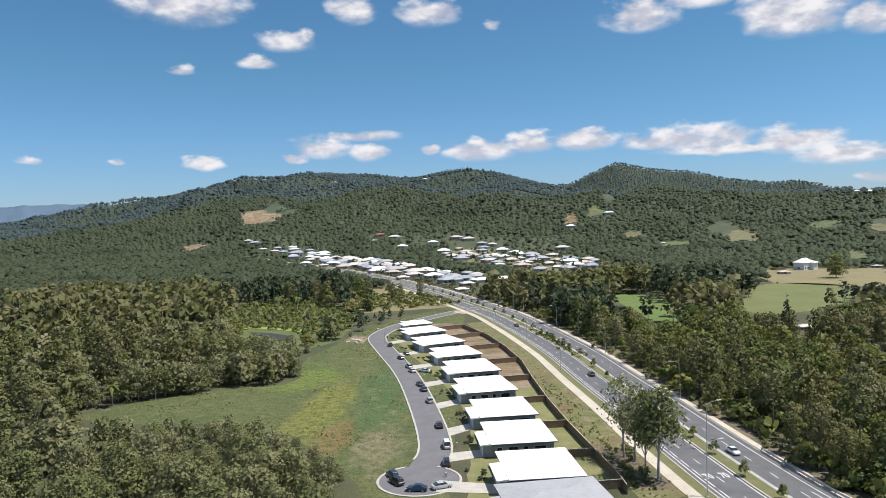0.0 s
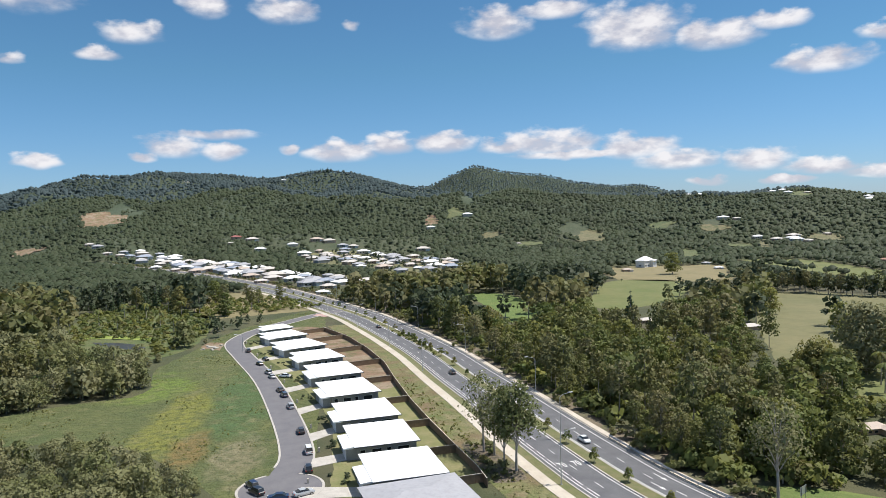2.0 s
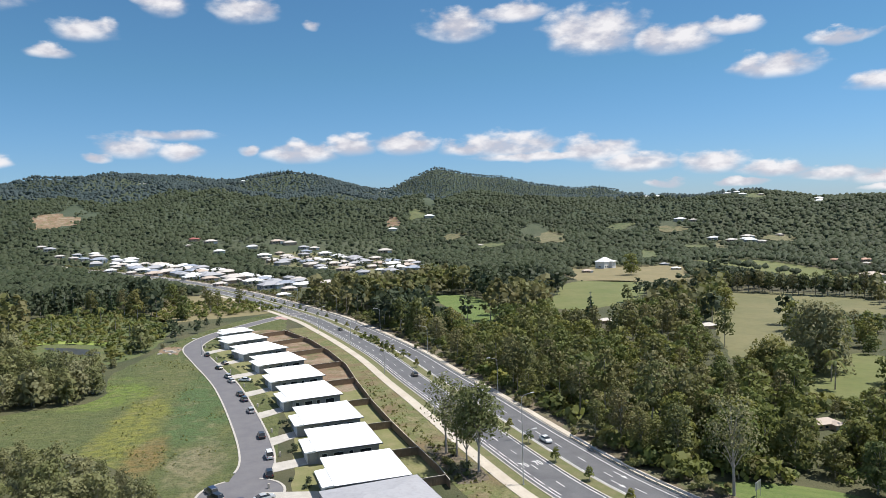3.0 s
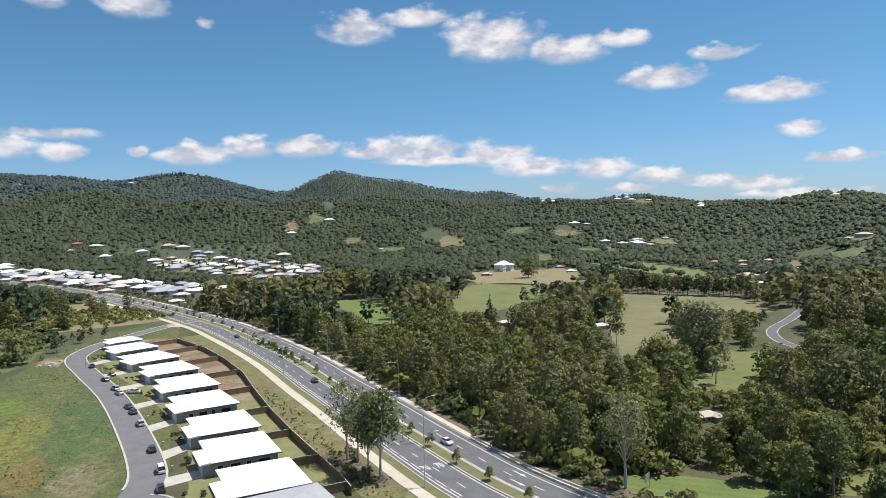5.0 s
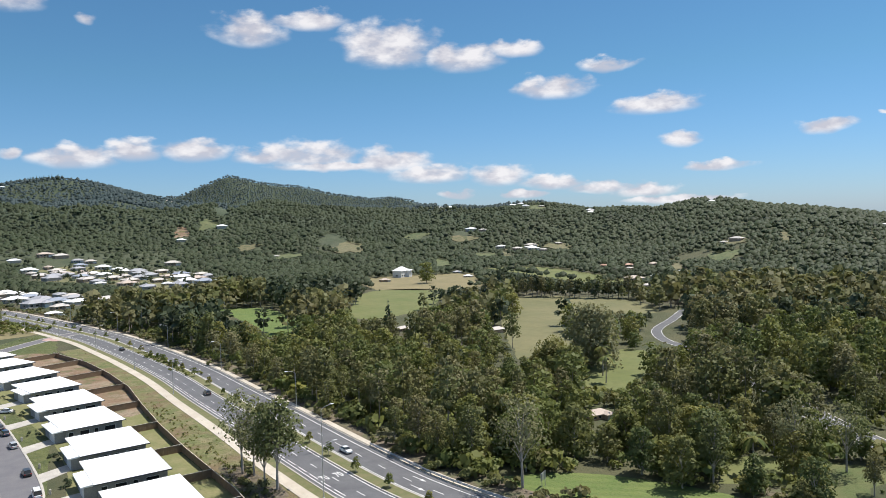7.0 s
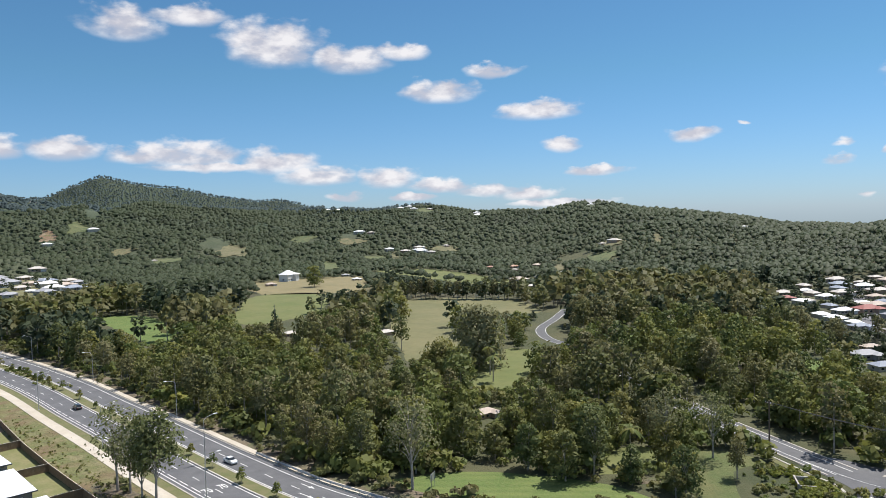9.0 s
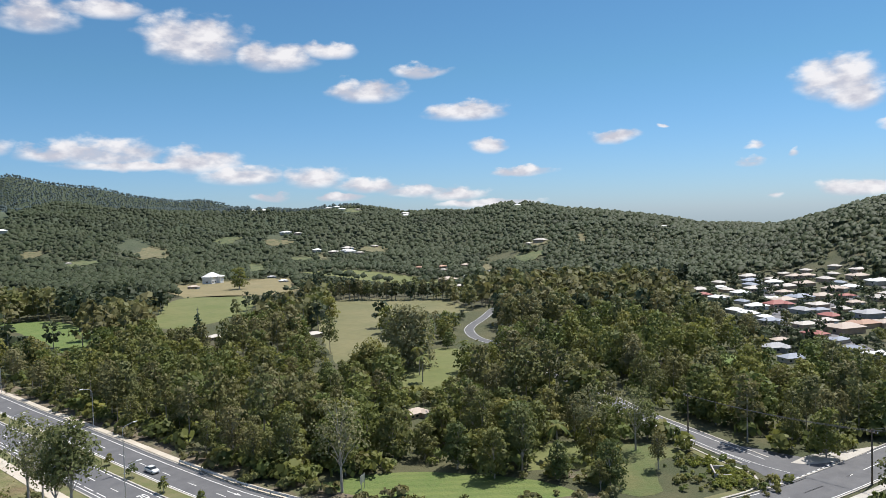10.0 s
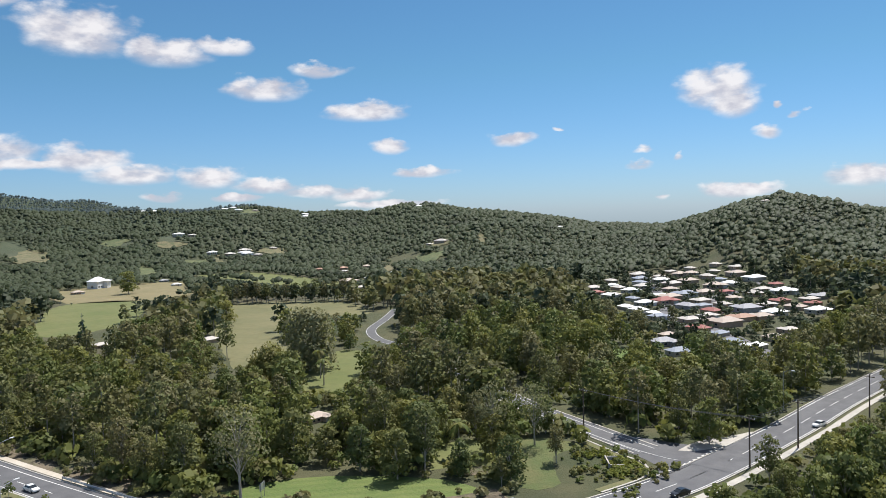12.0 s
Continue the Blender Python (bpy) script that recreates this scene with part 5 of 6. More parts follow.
FAR_VARIANTS = [far_tree(rng, 2) for _ in range(8)]
HILL_VARIANTS = [far_tree(rng, 4) for _ in range(10)]
SLOPE_VARIANTS = [far_tree(rng, 15) for _ in range(8)]
MID_VARIANTS = [leaf_cloud(rng, crown_lobes(rng, 13, 4.8, 0.22, 9), 62, 1.02) for _ in range(8)]
LUSH_VARIANTS = [leaf_cloud(rng, crown_lobes(rng, 13, 5.0, 0.1, 15), 600, 0.39) for _ in range(7)]
GUM_VARIANTS = [leaf_cloud(rng, crown_lobes(rng, 17, 4.6, 0.32, 14), 470, 0.37) for _ in range(7)]
SWAMP_VARIANTS = [leaf_cloud(rng, crown_lobes(rng, 9, 4.2, 0.12, 13), 380, 0.38) for _ in range(5)]
# coarser crowns for the trees farther off
LARGE = [[leaf_cloud(rng, crown_lobes(rng, *form), 860, 0.41) for _ in range(6)] for form in ((13, 5.0, 0.1, 15), (17, 4.6, 0.32, 14), (9, 4.2, 0.12, 13))]


def wood(name, variants, places, scale, leaf, words, trunk=None, spread=0.28, kept_low=True):
    tall = max(float(v[:, 2].max()) for v in variants) if kept_low else None
    how = stand(rng, *places, len(variants), scale, spread, tall)
    both = planted(variants, how)
    tagged(new(name, quads_mesh(name, both[:, :3], leaf, both[:, 3:6], both[:, 6])), words, "woods", kind="stuff")
    if trunk:
        tagged(new(name + "_trunks", quads_mesh(name + "_trunks", planted([trunk_corners(*trunk)] * len(variants), how), BARK)), "pale slim trunks of the bushland trees", "tree trunks", kind="stuff")


def facing(x, y):
    """Wooded land on the near side of the ridges."""
    r, az = np.hypot(x, y), np.degrees(np.arctan2(x, y))
    ok = r < np.interp(az, R_AZ, R_D) + 90 + 700 * (np.interp(az, R_AZ, R_EL) < 0)
    ok |= (r > 2650) & (r < P_DIST + 60) & (mountain(r, az) > ground(x, y) - 0.1) & (az > 5) & (az < 30)
    # the backs of spurs that the valley never sees stay bare
    lift = (ground(x, y) + 12 - EYE) / r
    for back in (30, 70, 120, 200, 300, 420, 560, 720, 900):
        k = np.maximum(r - back, 60) / r
        ok &= (ground(x * k, y * k) + 5 - EYE) / (r * k) < lift
    ok[ok] = wooded(x[ok], y[ok])
    return ok


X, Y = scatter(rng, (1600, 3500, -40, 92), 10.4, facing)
X2, Y2 = scatter(rng, (800, 1600, -40, 92), 7.5, facing)
wood("hill_woods", HILL_VARIANTS, (X2, Y2), 0.67, WOODS, "dense dark green eucalypt forest on the foothills", spread=0.45)
wood("mountain_woods", FAR_VARIANTS, (X, Y), 0.84, FARWOODS, "dense eucalypt forest on the mountain, tinted with blue haze", spread=0.45)
X, Y = scatter(rng, (520, 800, -40, 92), 6.0, wooded)
wood("slope_woods", SLOPE_VARIANTS, (X, Y), 0.57, WOODS, "mixed green bushland on the lower slopes", (5, 0.2), spread=0.4)
X, Y = scatter(rng, (330, 520, -40, 92), 9, wooded)
gum = bumps(X, Y, 70) > 0.05
wood("valley_woods", MID_VARIANTS, (X[~gum], Y[~gum]), 1.0, WOODS, "mixed green bushland trees on the valley floor", (9, 0.25))
wood("valley_gums", MID_VARIANTS, (X[gum], Y[gum]), 1.1, GUM, "olive green gum trees on the valley floor", (9, 0.25))
X, Y = scatter(rng, (95, 330, -40, 96), 7.5, wooded)
mixed_bush = np.modf(np.abs(np.sin(X * 91.7 + Y * 37.1) * 951.3))[0]
swamp = (X < -20) & ((mixed_bush < 0.72) | (np.hypot(X, Y) < 190))
gum = ~swamp & ((bumps(X, Y, 34) > 0.3) | ((X < -20) & (mixed_bush < 0.85)) | (mixed_bush > 0.88) | near_path(X, Y, MAIN, 10, 24))
kinds = np.where(swamp, 2, np.where(gum, 1, 0))
# the nearest trees stand as things of their own
LUSH_TREE = (13, 5.0, 0.1, 16, 1250, 0.31, LUSH, "dense leafy green bushland tree")
GUM_TREE = (17, 4.6, 0.3, 15, 1150, 0.27, GUM, "tall olive green gum tree with a pale trunk")
SWAMP_TREE = (9, 4.2, 0.12, 15, 1500, 0.205, GREYTREE, "low grey green paperbark tree beside wet grassland")
STOCK = {k: [build_tree(sp, 100 + 10 * k + i) for i in range(5)] for k, sp in enumerate((LUSH_TREE, GUM_TREE, SWAMP_TREE))}
r = np.hypot(X, Y)
order = np.argsort(r)
single = np.zeros(len(X), bool)
single[order[:215]] = True
used = {}
rt = random.Random(11)


def plant(kind, x, y, s, turn=None):
    stock = STOCK[kind]
    i = used.get(kind, 0)
    used[kind] = i + 1
    m = pose(x, y, float(ground(x, y)), 0, 0, rt.uniform(0, 360) if turn is None else turn)
    ob = stock[i] if i < len(stock) else copy_thing(stock[i % len(stock)], m)
    ob.matrix_world = m @ Matrix.Scale(s, 4) if i < len(stock) else m
    if i >= len(stock):
        ob.scale = (s, s, s)
    return ob


room = headroom(X, Y)
for i in order[:215]:
    s = min(rt.uniform(0.6, 1.12) * ((0.9, 0.8, 1.05)[kinds[i]] if X[i] > -20 else 0.8 + 0.25 * (kinds[i] == 2)), float(room[i]) / (14, 18, 10)[kinds[i]])
    if s > 0.25:
        plant(int(kinds[i]), float(X[i]), float(Y[i]), s)
rest = ~single
for k, (name, variants, leaf, words, trunk) in enumerate((("near_woods", LUSH_VARIANTS, LUSH, "thick leafy green bushland", (8, 0.22)), ("near_gums", GUM_VARIANTS, GUM, "tall olive green gum trees with bare trunks", (13, 0.22)),
                                                           ("swamp_woods", SWAMP_VARIANTS, GREYTREE, "grey green paperbark thicket", (6, 0.15)))):
    m = rest & (kinds == k)
    for near, coarse in ((m & (r < 225), variants), (m & (r >= 225), [v.reshape(-1, 4, 6)[::2].reshape(-1, 6) for v in LARGE[k]])):
        wood(name, coarse, (X[near], Y[near]), (0.8, 0.76, 0.95)[k], leaf, words, trunk, 0.42)

PALE_GUM = (18, 5.8, 0.42, 14, 1150, 0.19, GREYTREE, "pale sparse gum tree with bare grey limbs")
STOCK[3] = [build_tree(PALE_GUM, 140 + i) for i in range(3)]


def conifer(seed, h, w):
    """A dark conical pine with tiers of foliage."""
    r = np.random.default_rng(seed)
    ob = thing("pine_tree", "dark green conical pine tree", "pine tree", "pines in the valley")
    bm = bmesh.new()
    tube(bm, [(0, 0, -0.3), (0, 0, h * 0.5), (0, 0, h * 0.97)], [0.02 * h, 0.013 * h, 0.003 * h], 6)
    part("trunk", bm, BARK, ob)
    tiers = [(0.12 * w * math.cos(k * 2.1), 0.12 * w * math.sin(k * 2.1), h * (0.14 + 0.82 * k / 9), w * (1 - k / 9.6), h * 0.07) for k in range(9)]
    both = leaf_cloud(r, tiers, 420, 0.36)
    c = new("crown", quads_mesh("crown", both[:, :3], PINE, both[:, 3:]))
    c.parent = ob
    return ob


STOCK[4] = [conifer(160 + i, 15, 2.6) for i in range(3)]
# trees that stand alone
plant(3, 80, 111, 1.05)
plant(1, 139, 33.5, 0.6)
for fx, fy, fs in ((205, 21, 0.75), (212, 19, 0.8), (220, 22, 0.8), (229, 19, 0.85), (238, 18, 0.9), (196, 15, 0.8), (246, 21, 0.9)):
    plant(1, fx, fy, fs)
# paperbarks along the back of the wet meadow and round the pond, gums on the dry slope
for k in range(16):
    t = k / 15
    plant(2, -104 + 54 * t + rt.uniform(-2, 2), 202 + 34 * t + rt.uniform(0, 7), rt.uniform(0.8, 1.15))
for fx, fy, fs in ((-62, 250, 1.35), (-57, 246, 1.1), (-70, 262, 1.2), (-78, 268, 1.1), (-86, 280, 1.1), (-60, 275, 0.9), (-92, 300, 1.2), (-100, 318, 1.2)):
    plant(2, fx, fy, fs)
for fx, fy, fs in ((-63, 436, 0.85), (-58, 425, 0.75), (-30, 424, 0.8), (-27, 440, 0.7), (-48, 455, 0.8), (-80, 448, 0.85), (-95, 440, 0.9), (-36, 470, 0.7), (-72, 470, 0.8), (-15, 452, 0.7)):
    plant(1, fx, fy, fs)
STOCK[6] = [build_tree((18, 9.2, 0.05, 26, 3400, 0.36, GREYTREE, "broad rounded grey green tree at the paddock's edge"), 180)]
plant(6, 164, 186, 1.2)
STOCK[7] = [build_tree((12.5, 8.2, 0.04, 24, 2800, 0.34, LUSH, "broad dense dark green tree with a low crown"), 184)]
plant(7, 143, 181, 1.0)
plant(7, 196, 168, 0.9)
plant(3, 129, 88, 0.85)
plant(3, 137, 82, 0.8)
plant(4, 138, 290, 1.15)
for k in range(14):
    plant(4, -204 + rt.uniform(-16, 18), 342 + rt.uniform(-14, 14), rt.uniform(1.0, 1.35))
for k in range(26):
    plant(4, -140 + 2.6 * k + rt.uniform(-5, 5), 446 + rt.uniform(-14, 40), rt.uniform(0.75, 1.1))
for k in range(30):
    plant(4, 10 + 2.6 * k + rt.uniform(-4, 4), 2230 + rt.uniform(-20, 20), rt.uniform(0.85, 1.15))
STOCK[5] = [build_tree((17, 5.0, 0.42, 17, 2600, 0.2, GUM, "tall leafy gum tree with slim trunks beside the footpath"), 170 + i) for i in range(2)]
plant(5, 40.2, 137.0, 1.1)
plant(5, 38.6, 140.2, 0.8)
plant(3, 36.8, 150.0, 1.0)
plant(3, 38.4, 147.2, 0.85)
for fx, fy, fs in ((276, 507, 1.35), (214, 302, 1.0), (-70, 428, 1.2), (-42, 402, 1.0), (-55, 470, 1.1), (116, 75, 0.7), (104.5, 94, 0.8), (112, 84, 0.6), (120, 77, 0.5), (126, 86, 0.7)):
    plant(0, fx, fy, fs)
for k in range(17):
    plant(1, 258 + 3.8 * k, 392 - 4.6 * k, rt.uniform(0.7, 0.9))
for px, py, ph in ((121, 91, 7.5), (158, 174, 9), (152, 166, 8), (166, 181, 9), (141, 172, 9), (146, 178, 8), (134, 165, 8), (112, 118, 7), (-92, 262, 8), (-70, 372, 8), (-82, 400, 9), (-60, 350, 7), (-95, 410, 8), (-76, 430, 8), (-100, 380, 9), (-88, 365, 7), (-66, 410, 8), (-96, 205, 6), (-80, 236, 6)):
    palm(px, py, ph, int(px * 7 + py))

# shrubs on the batter, on the median and along the right verge; rushes in the meadow
def bush_places(path, n0, n1, step, i0, i1=None):
    c, n = path[0][i0:i1], path[1][i0:i1]
    k = np.repeat(np.arange(len(c)), step)
    o = n0 + (n1 - n0) * rng.random(len(k))
    p = c[k] + n[k] * o[:, None] + rng.normal(size=(len(k), 2)) * 1.5
    return p[:, 0], p[:, 1]


TUFTS = [leaf_cloud(rng, [(0, 0, 0.25, 0.5, 0.4)], 9, 0.22) for _ in range(4)]
MEDIAN_A = FORK + int(np.argmin(np.abs(MAIN[0][FORK:, 1] - 258)))
SHRUBS = [leaf_cloud(rng, [(0, 0, 0.7, 0.8, 0.7), (0.6, 0.2, 0.5, 0.6, 0.5)], 44, 0.26) for _ in range(4)]
BUSHES = [leaf_cloud(rng, [(0, 0, 1.4, 1.6, 1.4), (1.2, 0.4, 1.0, 1.2, 1.0), (-0.8, 0.9, 0.9, 1.1, 0.9)], 120, 0.3) for _ in range(4)]
wood("verge_shrubs", SHRUBS, bush_places(MAIN, 13.5, 17, 2, FORK), 1.2, GUM, "low dry shrubs and litter beside the road", spread=0.5)
ex, ey = bush_places(MAIN, 16, 30, 3, FORK + 4, FORK + 90)
ok = wooded(ex, ey)
wood("edge_shrubs", BUSHES, (ex[ok], ey[ok]), 1.1, LUSH, "leafy undergrowth along the forest edge", spread=0.55)
wood("median_shrubs", SHRUBS, bush_places(MAIN, -0.7, 0.7, 3, MEDIAN_A, MEDIAN_A + 14), 0.75, LUSH, "dense dark shrubs planted on the median", spread=0.4)
wood("batter_grass", TUFTS, bush_places(MAIN, -23.5, -18.5, 9, FORK + 8, FORK + 45), 0.5, RUSH, "tall green grass clumps on the batter", spread=0.6)
wood("gum_litter_shrubs", SHRUBS, (rng.uniform(34.5, 39, 26), rng.uniform(133, 156, 26)), 0.8, GUM, "scrubby shrubs below the roadside gums", spread=0.5)
wood("batter_shrubs", TUFTS, bush_places(MAIN, -23.5, -15.8, 4, FORK + 6, FORK + 75), 0.3, STRAW, "dry grass clumps and shrubs on the batter", spread=0.5)
X, Y = scatter(rng, (100, 420, -46, 10), 1.7, lambda x, y: inside(x, y, FIELDS["street_field"]) & ~near_path(x, y, SIDE, -5, 60) & (bumps(x, y, 11) + bumps(y + 40, x, 4.3) > 0.45))
wood("meadow_rushes", TUFTS, (X, Y), 0.4, RUSH, "tufts of rushes and long grass", spread=0.6)
X, Y = scatter(rng, (120, 480, -46, 10), 4.2, lambda x, y: inside(x, y, FIELDS["slope"]) | inside(x, y, FIELDS["palm_garden"]) & ~inside(x, y, [(-95, 345), (-82, 340), (-68, 328), (-58, 300), (-66, 294), (-80, 298), (-92, 322)]))
wood("pond_shrubs", SHRUBS, (X, Y), 1.4, LUSH, "leafy shrubs round the pond", spread=0.5)
X, Y = scatter(rng, (200, 560, 60, 92), 7, lambda x, y: inside(x, y, SUBURBS[0]) & (np.min(np.hypot(x[:, None] - HOUSE_X, y[:, None] - HOUSE_Y) - HOUSE_R, axis=1) > 1.5))
wood("garden_shrubs", SHRUBS, (X, Y), 2.4, WOODS, "garden shrubs and small trees between houses", spread=0.5)
X, Y = scatter(rng, (230, 560, 60, 92), 17, lambda x, y: inside(x, y, SUBURBS[0]) & (np.min(np.hypot(x[:, None] - HOUSE_X, y[:, None] - HOUSE_Y) - HOUSE_R, axis=1) > 0.5))
wood("garden_trees", MID_VARIANTS, (X, Y), 0.42, WOODS, "dark leafy garden trees between the suburb's houses", spread=0.45, kept_low=False)
X, Y = scatter(rng, (560, 1100, -16, 14), 16, lambda x, y: (inside(x, y, SUBURBS[1]) | inside(x, y, FIELDS["hill_yards"])) & (np.min(np.hypot(x[:, None] - HOUSE_X, y[:, None] - HOUSE_Y) - HOUSE_R, axis=1) > 1.0))
wood("street_trees", MID_VARIANTS, (X, Y), 0.4, WOODS, "dark leafy trees between houses of the western streets", spread=0.45, kept_low=False)
X, Y = scatter(rng, (100, 170, 50, 80), 2.2, lambda x, y: inside(x, y, FIELDS["verge"]) & (bumps(x, y, 5) > -0.2))
wood("junction_shrubs", SHRUBS, (X, Y), 0.8, LUSH, "yellow green garden shrubs at the junction", spread=0.4)
wood("corner_hedge", SHRUBS, bush_places(CORNER, 3.4, 4.8, 9, 6, -5), 0.62, HEDGE, "dense yellow green hedge along the junction's corner", spread=0.3, kept_low=False)
X, Y = scatter(rng, (90, 240, 14, 82), 5.4, wooded)
THICKETS = [leaf_cloud(rng, [(0, 0, 1.4, 1.7, 1.5), (1.3, 0.4, 1.0, 1.3, 1.1), (-0.9, 1.0, 0.9, 1.2, 1.0)], 46, 0.42) for _ in range(4)]
wood("understory", THICKETS, (X, Y), 1.1, LUSH, "low leafy understory below the trees", spread=0.5)
yard_x, yard_y = [], []
for hx, hy, ha, hl, hw in ROW[1:9]:
    for k in range(7):
        u = -hl / 2 - 0.8 - 4 * rt.random() ** 2
        v = rt.uniform(0.1, 0.95) * hw / 2
        q = pose(hx, hy, 0, 0, 0, ha) @ Vector((u, v, 0))
        yard_x.append(q.x)
        yard_y.append(q.y)
wood("yard_plants", SHRUBS, (np.array(yard_x), np.array(yard_y)), 0.45, WOODS, "small garden plants in the front yards", spread=0.5)


# ---------------------------------------------------------------- vehicles
TYRE = material("tyre_rubber", (0.02, 0.02, 0.02), 0.8)
ALLOY = material("alloy_rim", (0.5, 0.5, 0.52), 0.3, 0.8)
LAMP = material("clear_lamp", (0.8, 0.8, 0.8), 0.15)
REDLAMP = material("red_lamp", (0.4, 0.02, 0.02), 0.25)


def car_paint(name, colour):
    m = material(name, colour, 0.28)
    m.node_tree.nodes["Principled BSDF"].inputs["Coat Weight"].default_value = 0.6
    c = mixed(m, mult(m, grain(m, 3.0, 0.4, 0.7), 0.25), colour, tuple(v * 0.75 for v in colour))
    wire(m, c, m.node_tree.nodes["Principled BSDF"].inputs["Base Color"])
    return m


PAINTS = {"white": car_paint("white_paint", (0.75, 0.75, 0.75)), "silver": car_paint("silver_paint", (0.42, 0.43, 0.44)), "black": car_paint("black_paint", (0.018, 0.018, 0.02)),
          "navy": car_paint("navy_paint", (0.02, 0.03, 0.07)), "grey": car_paint("grey_paint", (0.12, 0.12, 0.13))}


def loft(bm, sections):
    """A closed body through rings of points."""
    rings = [[bm.verts.new(p) for p in s] for s in sections]
    k = len(rings[0])
    for a, b in zip(rings, rings[1:]):
        for i in range(k):
            bm.faces.new((a[i], a[(i + 1) % k], b[(i + 1) % k], b[i]))
    bm.faces.new(rings[0][::-1])
    bm.faces.new(rings[-1])
    bmesh.ops.recalc_face_normals(bm, faces=bm.faces)


def car_ring(x, w, z0, z1, tuck=0.88):
    return [(x, -w, z0 + 0.12), (x, -w * 0.9, z0), (x, w * 0.9, z0), (x, w, z0 + 0.12), (x, w, (z0 + z1) / 2), (x, w * tuck, z1), (x, -w * tuck, z1), (x, -w, (z0 + z1) / 2)]


CARS = {}


def car(paint, style, x, y, turn):
    """A parked car whose nose points along its own +x."""
    key = (paint, style)
    m = pose(x, y, 0.06, 0, 0, turn)
    if key in CARS:
        again = copy_thing(CARS[key], m)
        again.scale = (0.9, 0.9, 0.9)
        return again
    tall = {"sedan": 1.42, "wagon": 1.62, "van": 1.95}[style]
    ob = thing("car", {"sedan": f"{paint} sedan car standing on the road", "wagon": f"{paint} family wagon standing on the road", "van": f"{paint} delivery van parked at the kerb"}[style], "car", "cars on the roads")
    bm = bmesh.new()
    hood = 0.92 if style != "van" else 1.1
    loft(bm, [car_ring(-2.25, 0.72, 0.35, 0.8), car_ring(-2.1, 0.84, 0.26, 0.95), car_ring(-1.2, 0.9, 0.24, 0.98), car_ring(0.9, 0.9, 0.24, 0.98), car_ring(1.9, 0.84, 0.26, hood - 0.08), car_ring(2.25, 0.7, 0.35, 0.66)])
    part("body", bm, PAINTS[paint], ob)
    back, front = {"sedan": (-1.75, 1.1), "wagon": (-2.12, 1.1), "van": (-2.15, 1.55)}[style]
    rear_top = {"sedan": -0.95, "wagon": -1.8, "van": -2.05}[style]
    bm = bmesh.new()
    loft(bm, [[(back, -0.74, 0.95), (back, 0.74, 0.95), (back + 0.05, 0.7, 1.0), (back + 0.05, -0.7, 1.0)],
              [(rear_top, -0.8, 0.95), (rear_top, 0.8, 0.95), (rear_top, 0.62, tall - 0.05), (rear_top, -0.62, tall - 0.05)],
              [(front - 0.8, -0.8, 0.95), (front - 0.8, 0.8, 0.95), (front - 0.8, 0.62, tall - 0.05), (front - 0.8, -0.62, tall - 0.05)],
              [(front, -0.76, 0.95), (front, 0.76, 0.95), (front, 0.7, 0.98), (front, -0.7, 0.98)]])
    part("window", bm, PANE, ob, "dark tinted car glass")
    bm = bmesh.new()
    box(bm, rear_top - 0.05, front - 0.75, -0.64, 0.64, tall - 0.08, tall, 0.03)
    for s in (-1, 1):
        box(bm, -0.35, -0.27, s * 0.78 - 0.03, s * 0.78 + 0.03, 0.95, 1.05)
    part("roof", bm, PAINTS[paint], ob)
    for wx in (-1.35, 1.4):
        for s in (-1, 1):
            bm = bmesh.new()
            tube(bm, [(wx, s * 0.72, 0.32), (wx, s * 0.92, 0.32)], [0.32, 0.32], 14)
            wh = part("wheel", bm, TYRE, ob)
            bm = bmesh.new()
            tube(bm, [(wx, s * 0.9, 0.32), (wx, s * 0.935, 0.32)], [0.21, 0.19], 10)
            part("rim", bm, ALLOY, wh, "alloy wheel rim")
    for s in (-1, 1):
        bm = bmesh.new()
        box(bm, 2.08, 2.24, s * 0.6 - 0.14, s * 0.6 + 0.14, 0.62, 0.76, 0.02)
        part("headlight", bm, LAMP, ob)
        bm = bmesh.new()
        box(bm, -2.26, -2.12, s * 0.62 - 0.14, s * 0.62 + 0.14, 0.66, 0.84, 0.02)
        part("tail_light", bm, REDLAMP, ob, "red tail light")
    CARS[key] = ob
    ob.matrix_world = m @ Matrix.Scale(0.9, 4)
    return ob


for paint, style, x, y, turn in (("navy", "wagon", -11.4, 142.2, 115), ("black", "wagon", -10.4, 138.6, 125), ("navy", "sedan", -6.3, 134.6, 175), ("silver", "sedan", -1.6, 135.6, 20),
                                 ("black", "wagon", -0.6, 148.5, 92), ("white", "van", -0.5, 160.0, 96), ("black", "wagon", -2.2, 175.5, 98), ("silver", "wagon", -5.0, 199.6, 102),
                                 ("navy", "wagon", -7.0, 213.0, 106), ("black", "sedan", -8.3, 219.8, 106), ("silver", "sedan", -11.5, 239.2, 110), ("silver", "wagon", -12.9, 246.4, 112),
                                 ("white", "sedan", -7.4, 239.0, 150), ("black", "sedan", -16.6, 262.0, 115), ("black", "wagon", -22.4, 289.0, 105), ("black", "sedan", -15.0, 270.0, 114),
                                 ("white", "wagon", -9.0, 281.0, 165)):
    car(paint, style, x, y, turn)
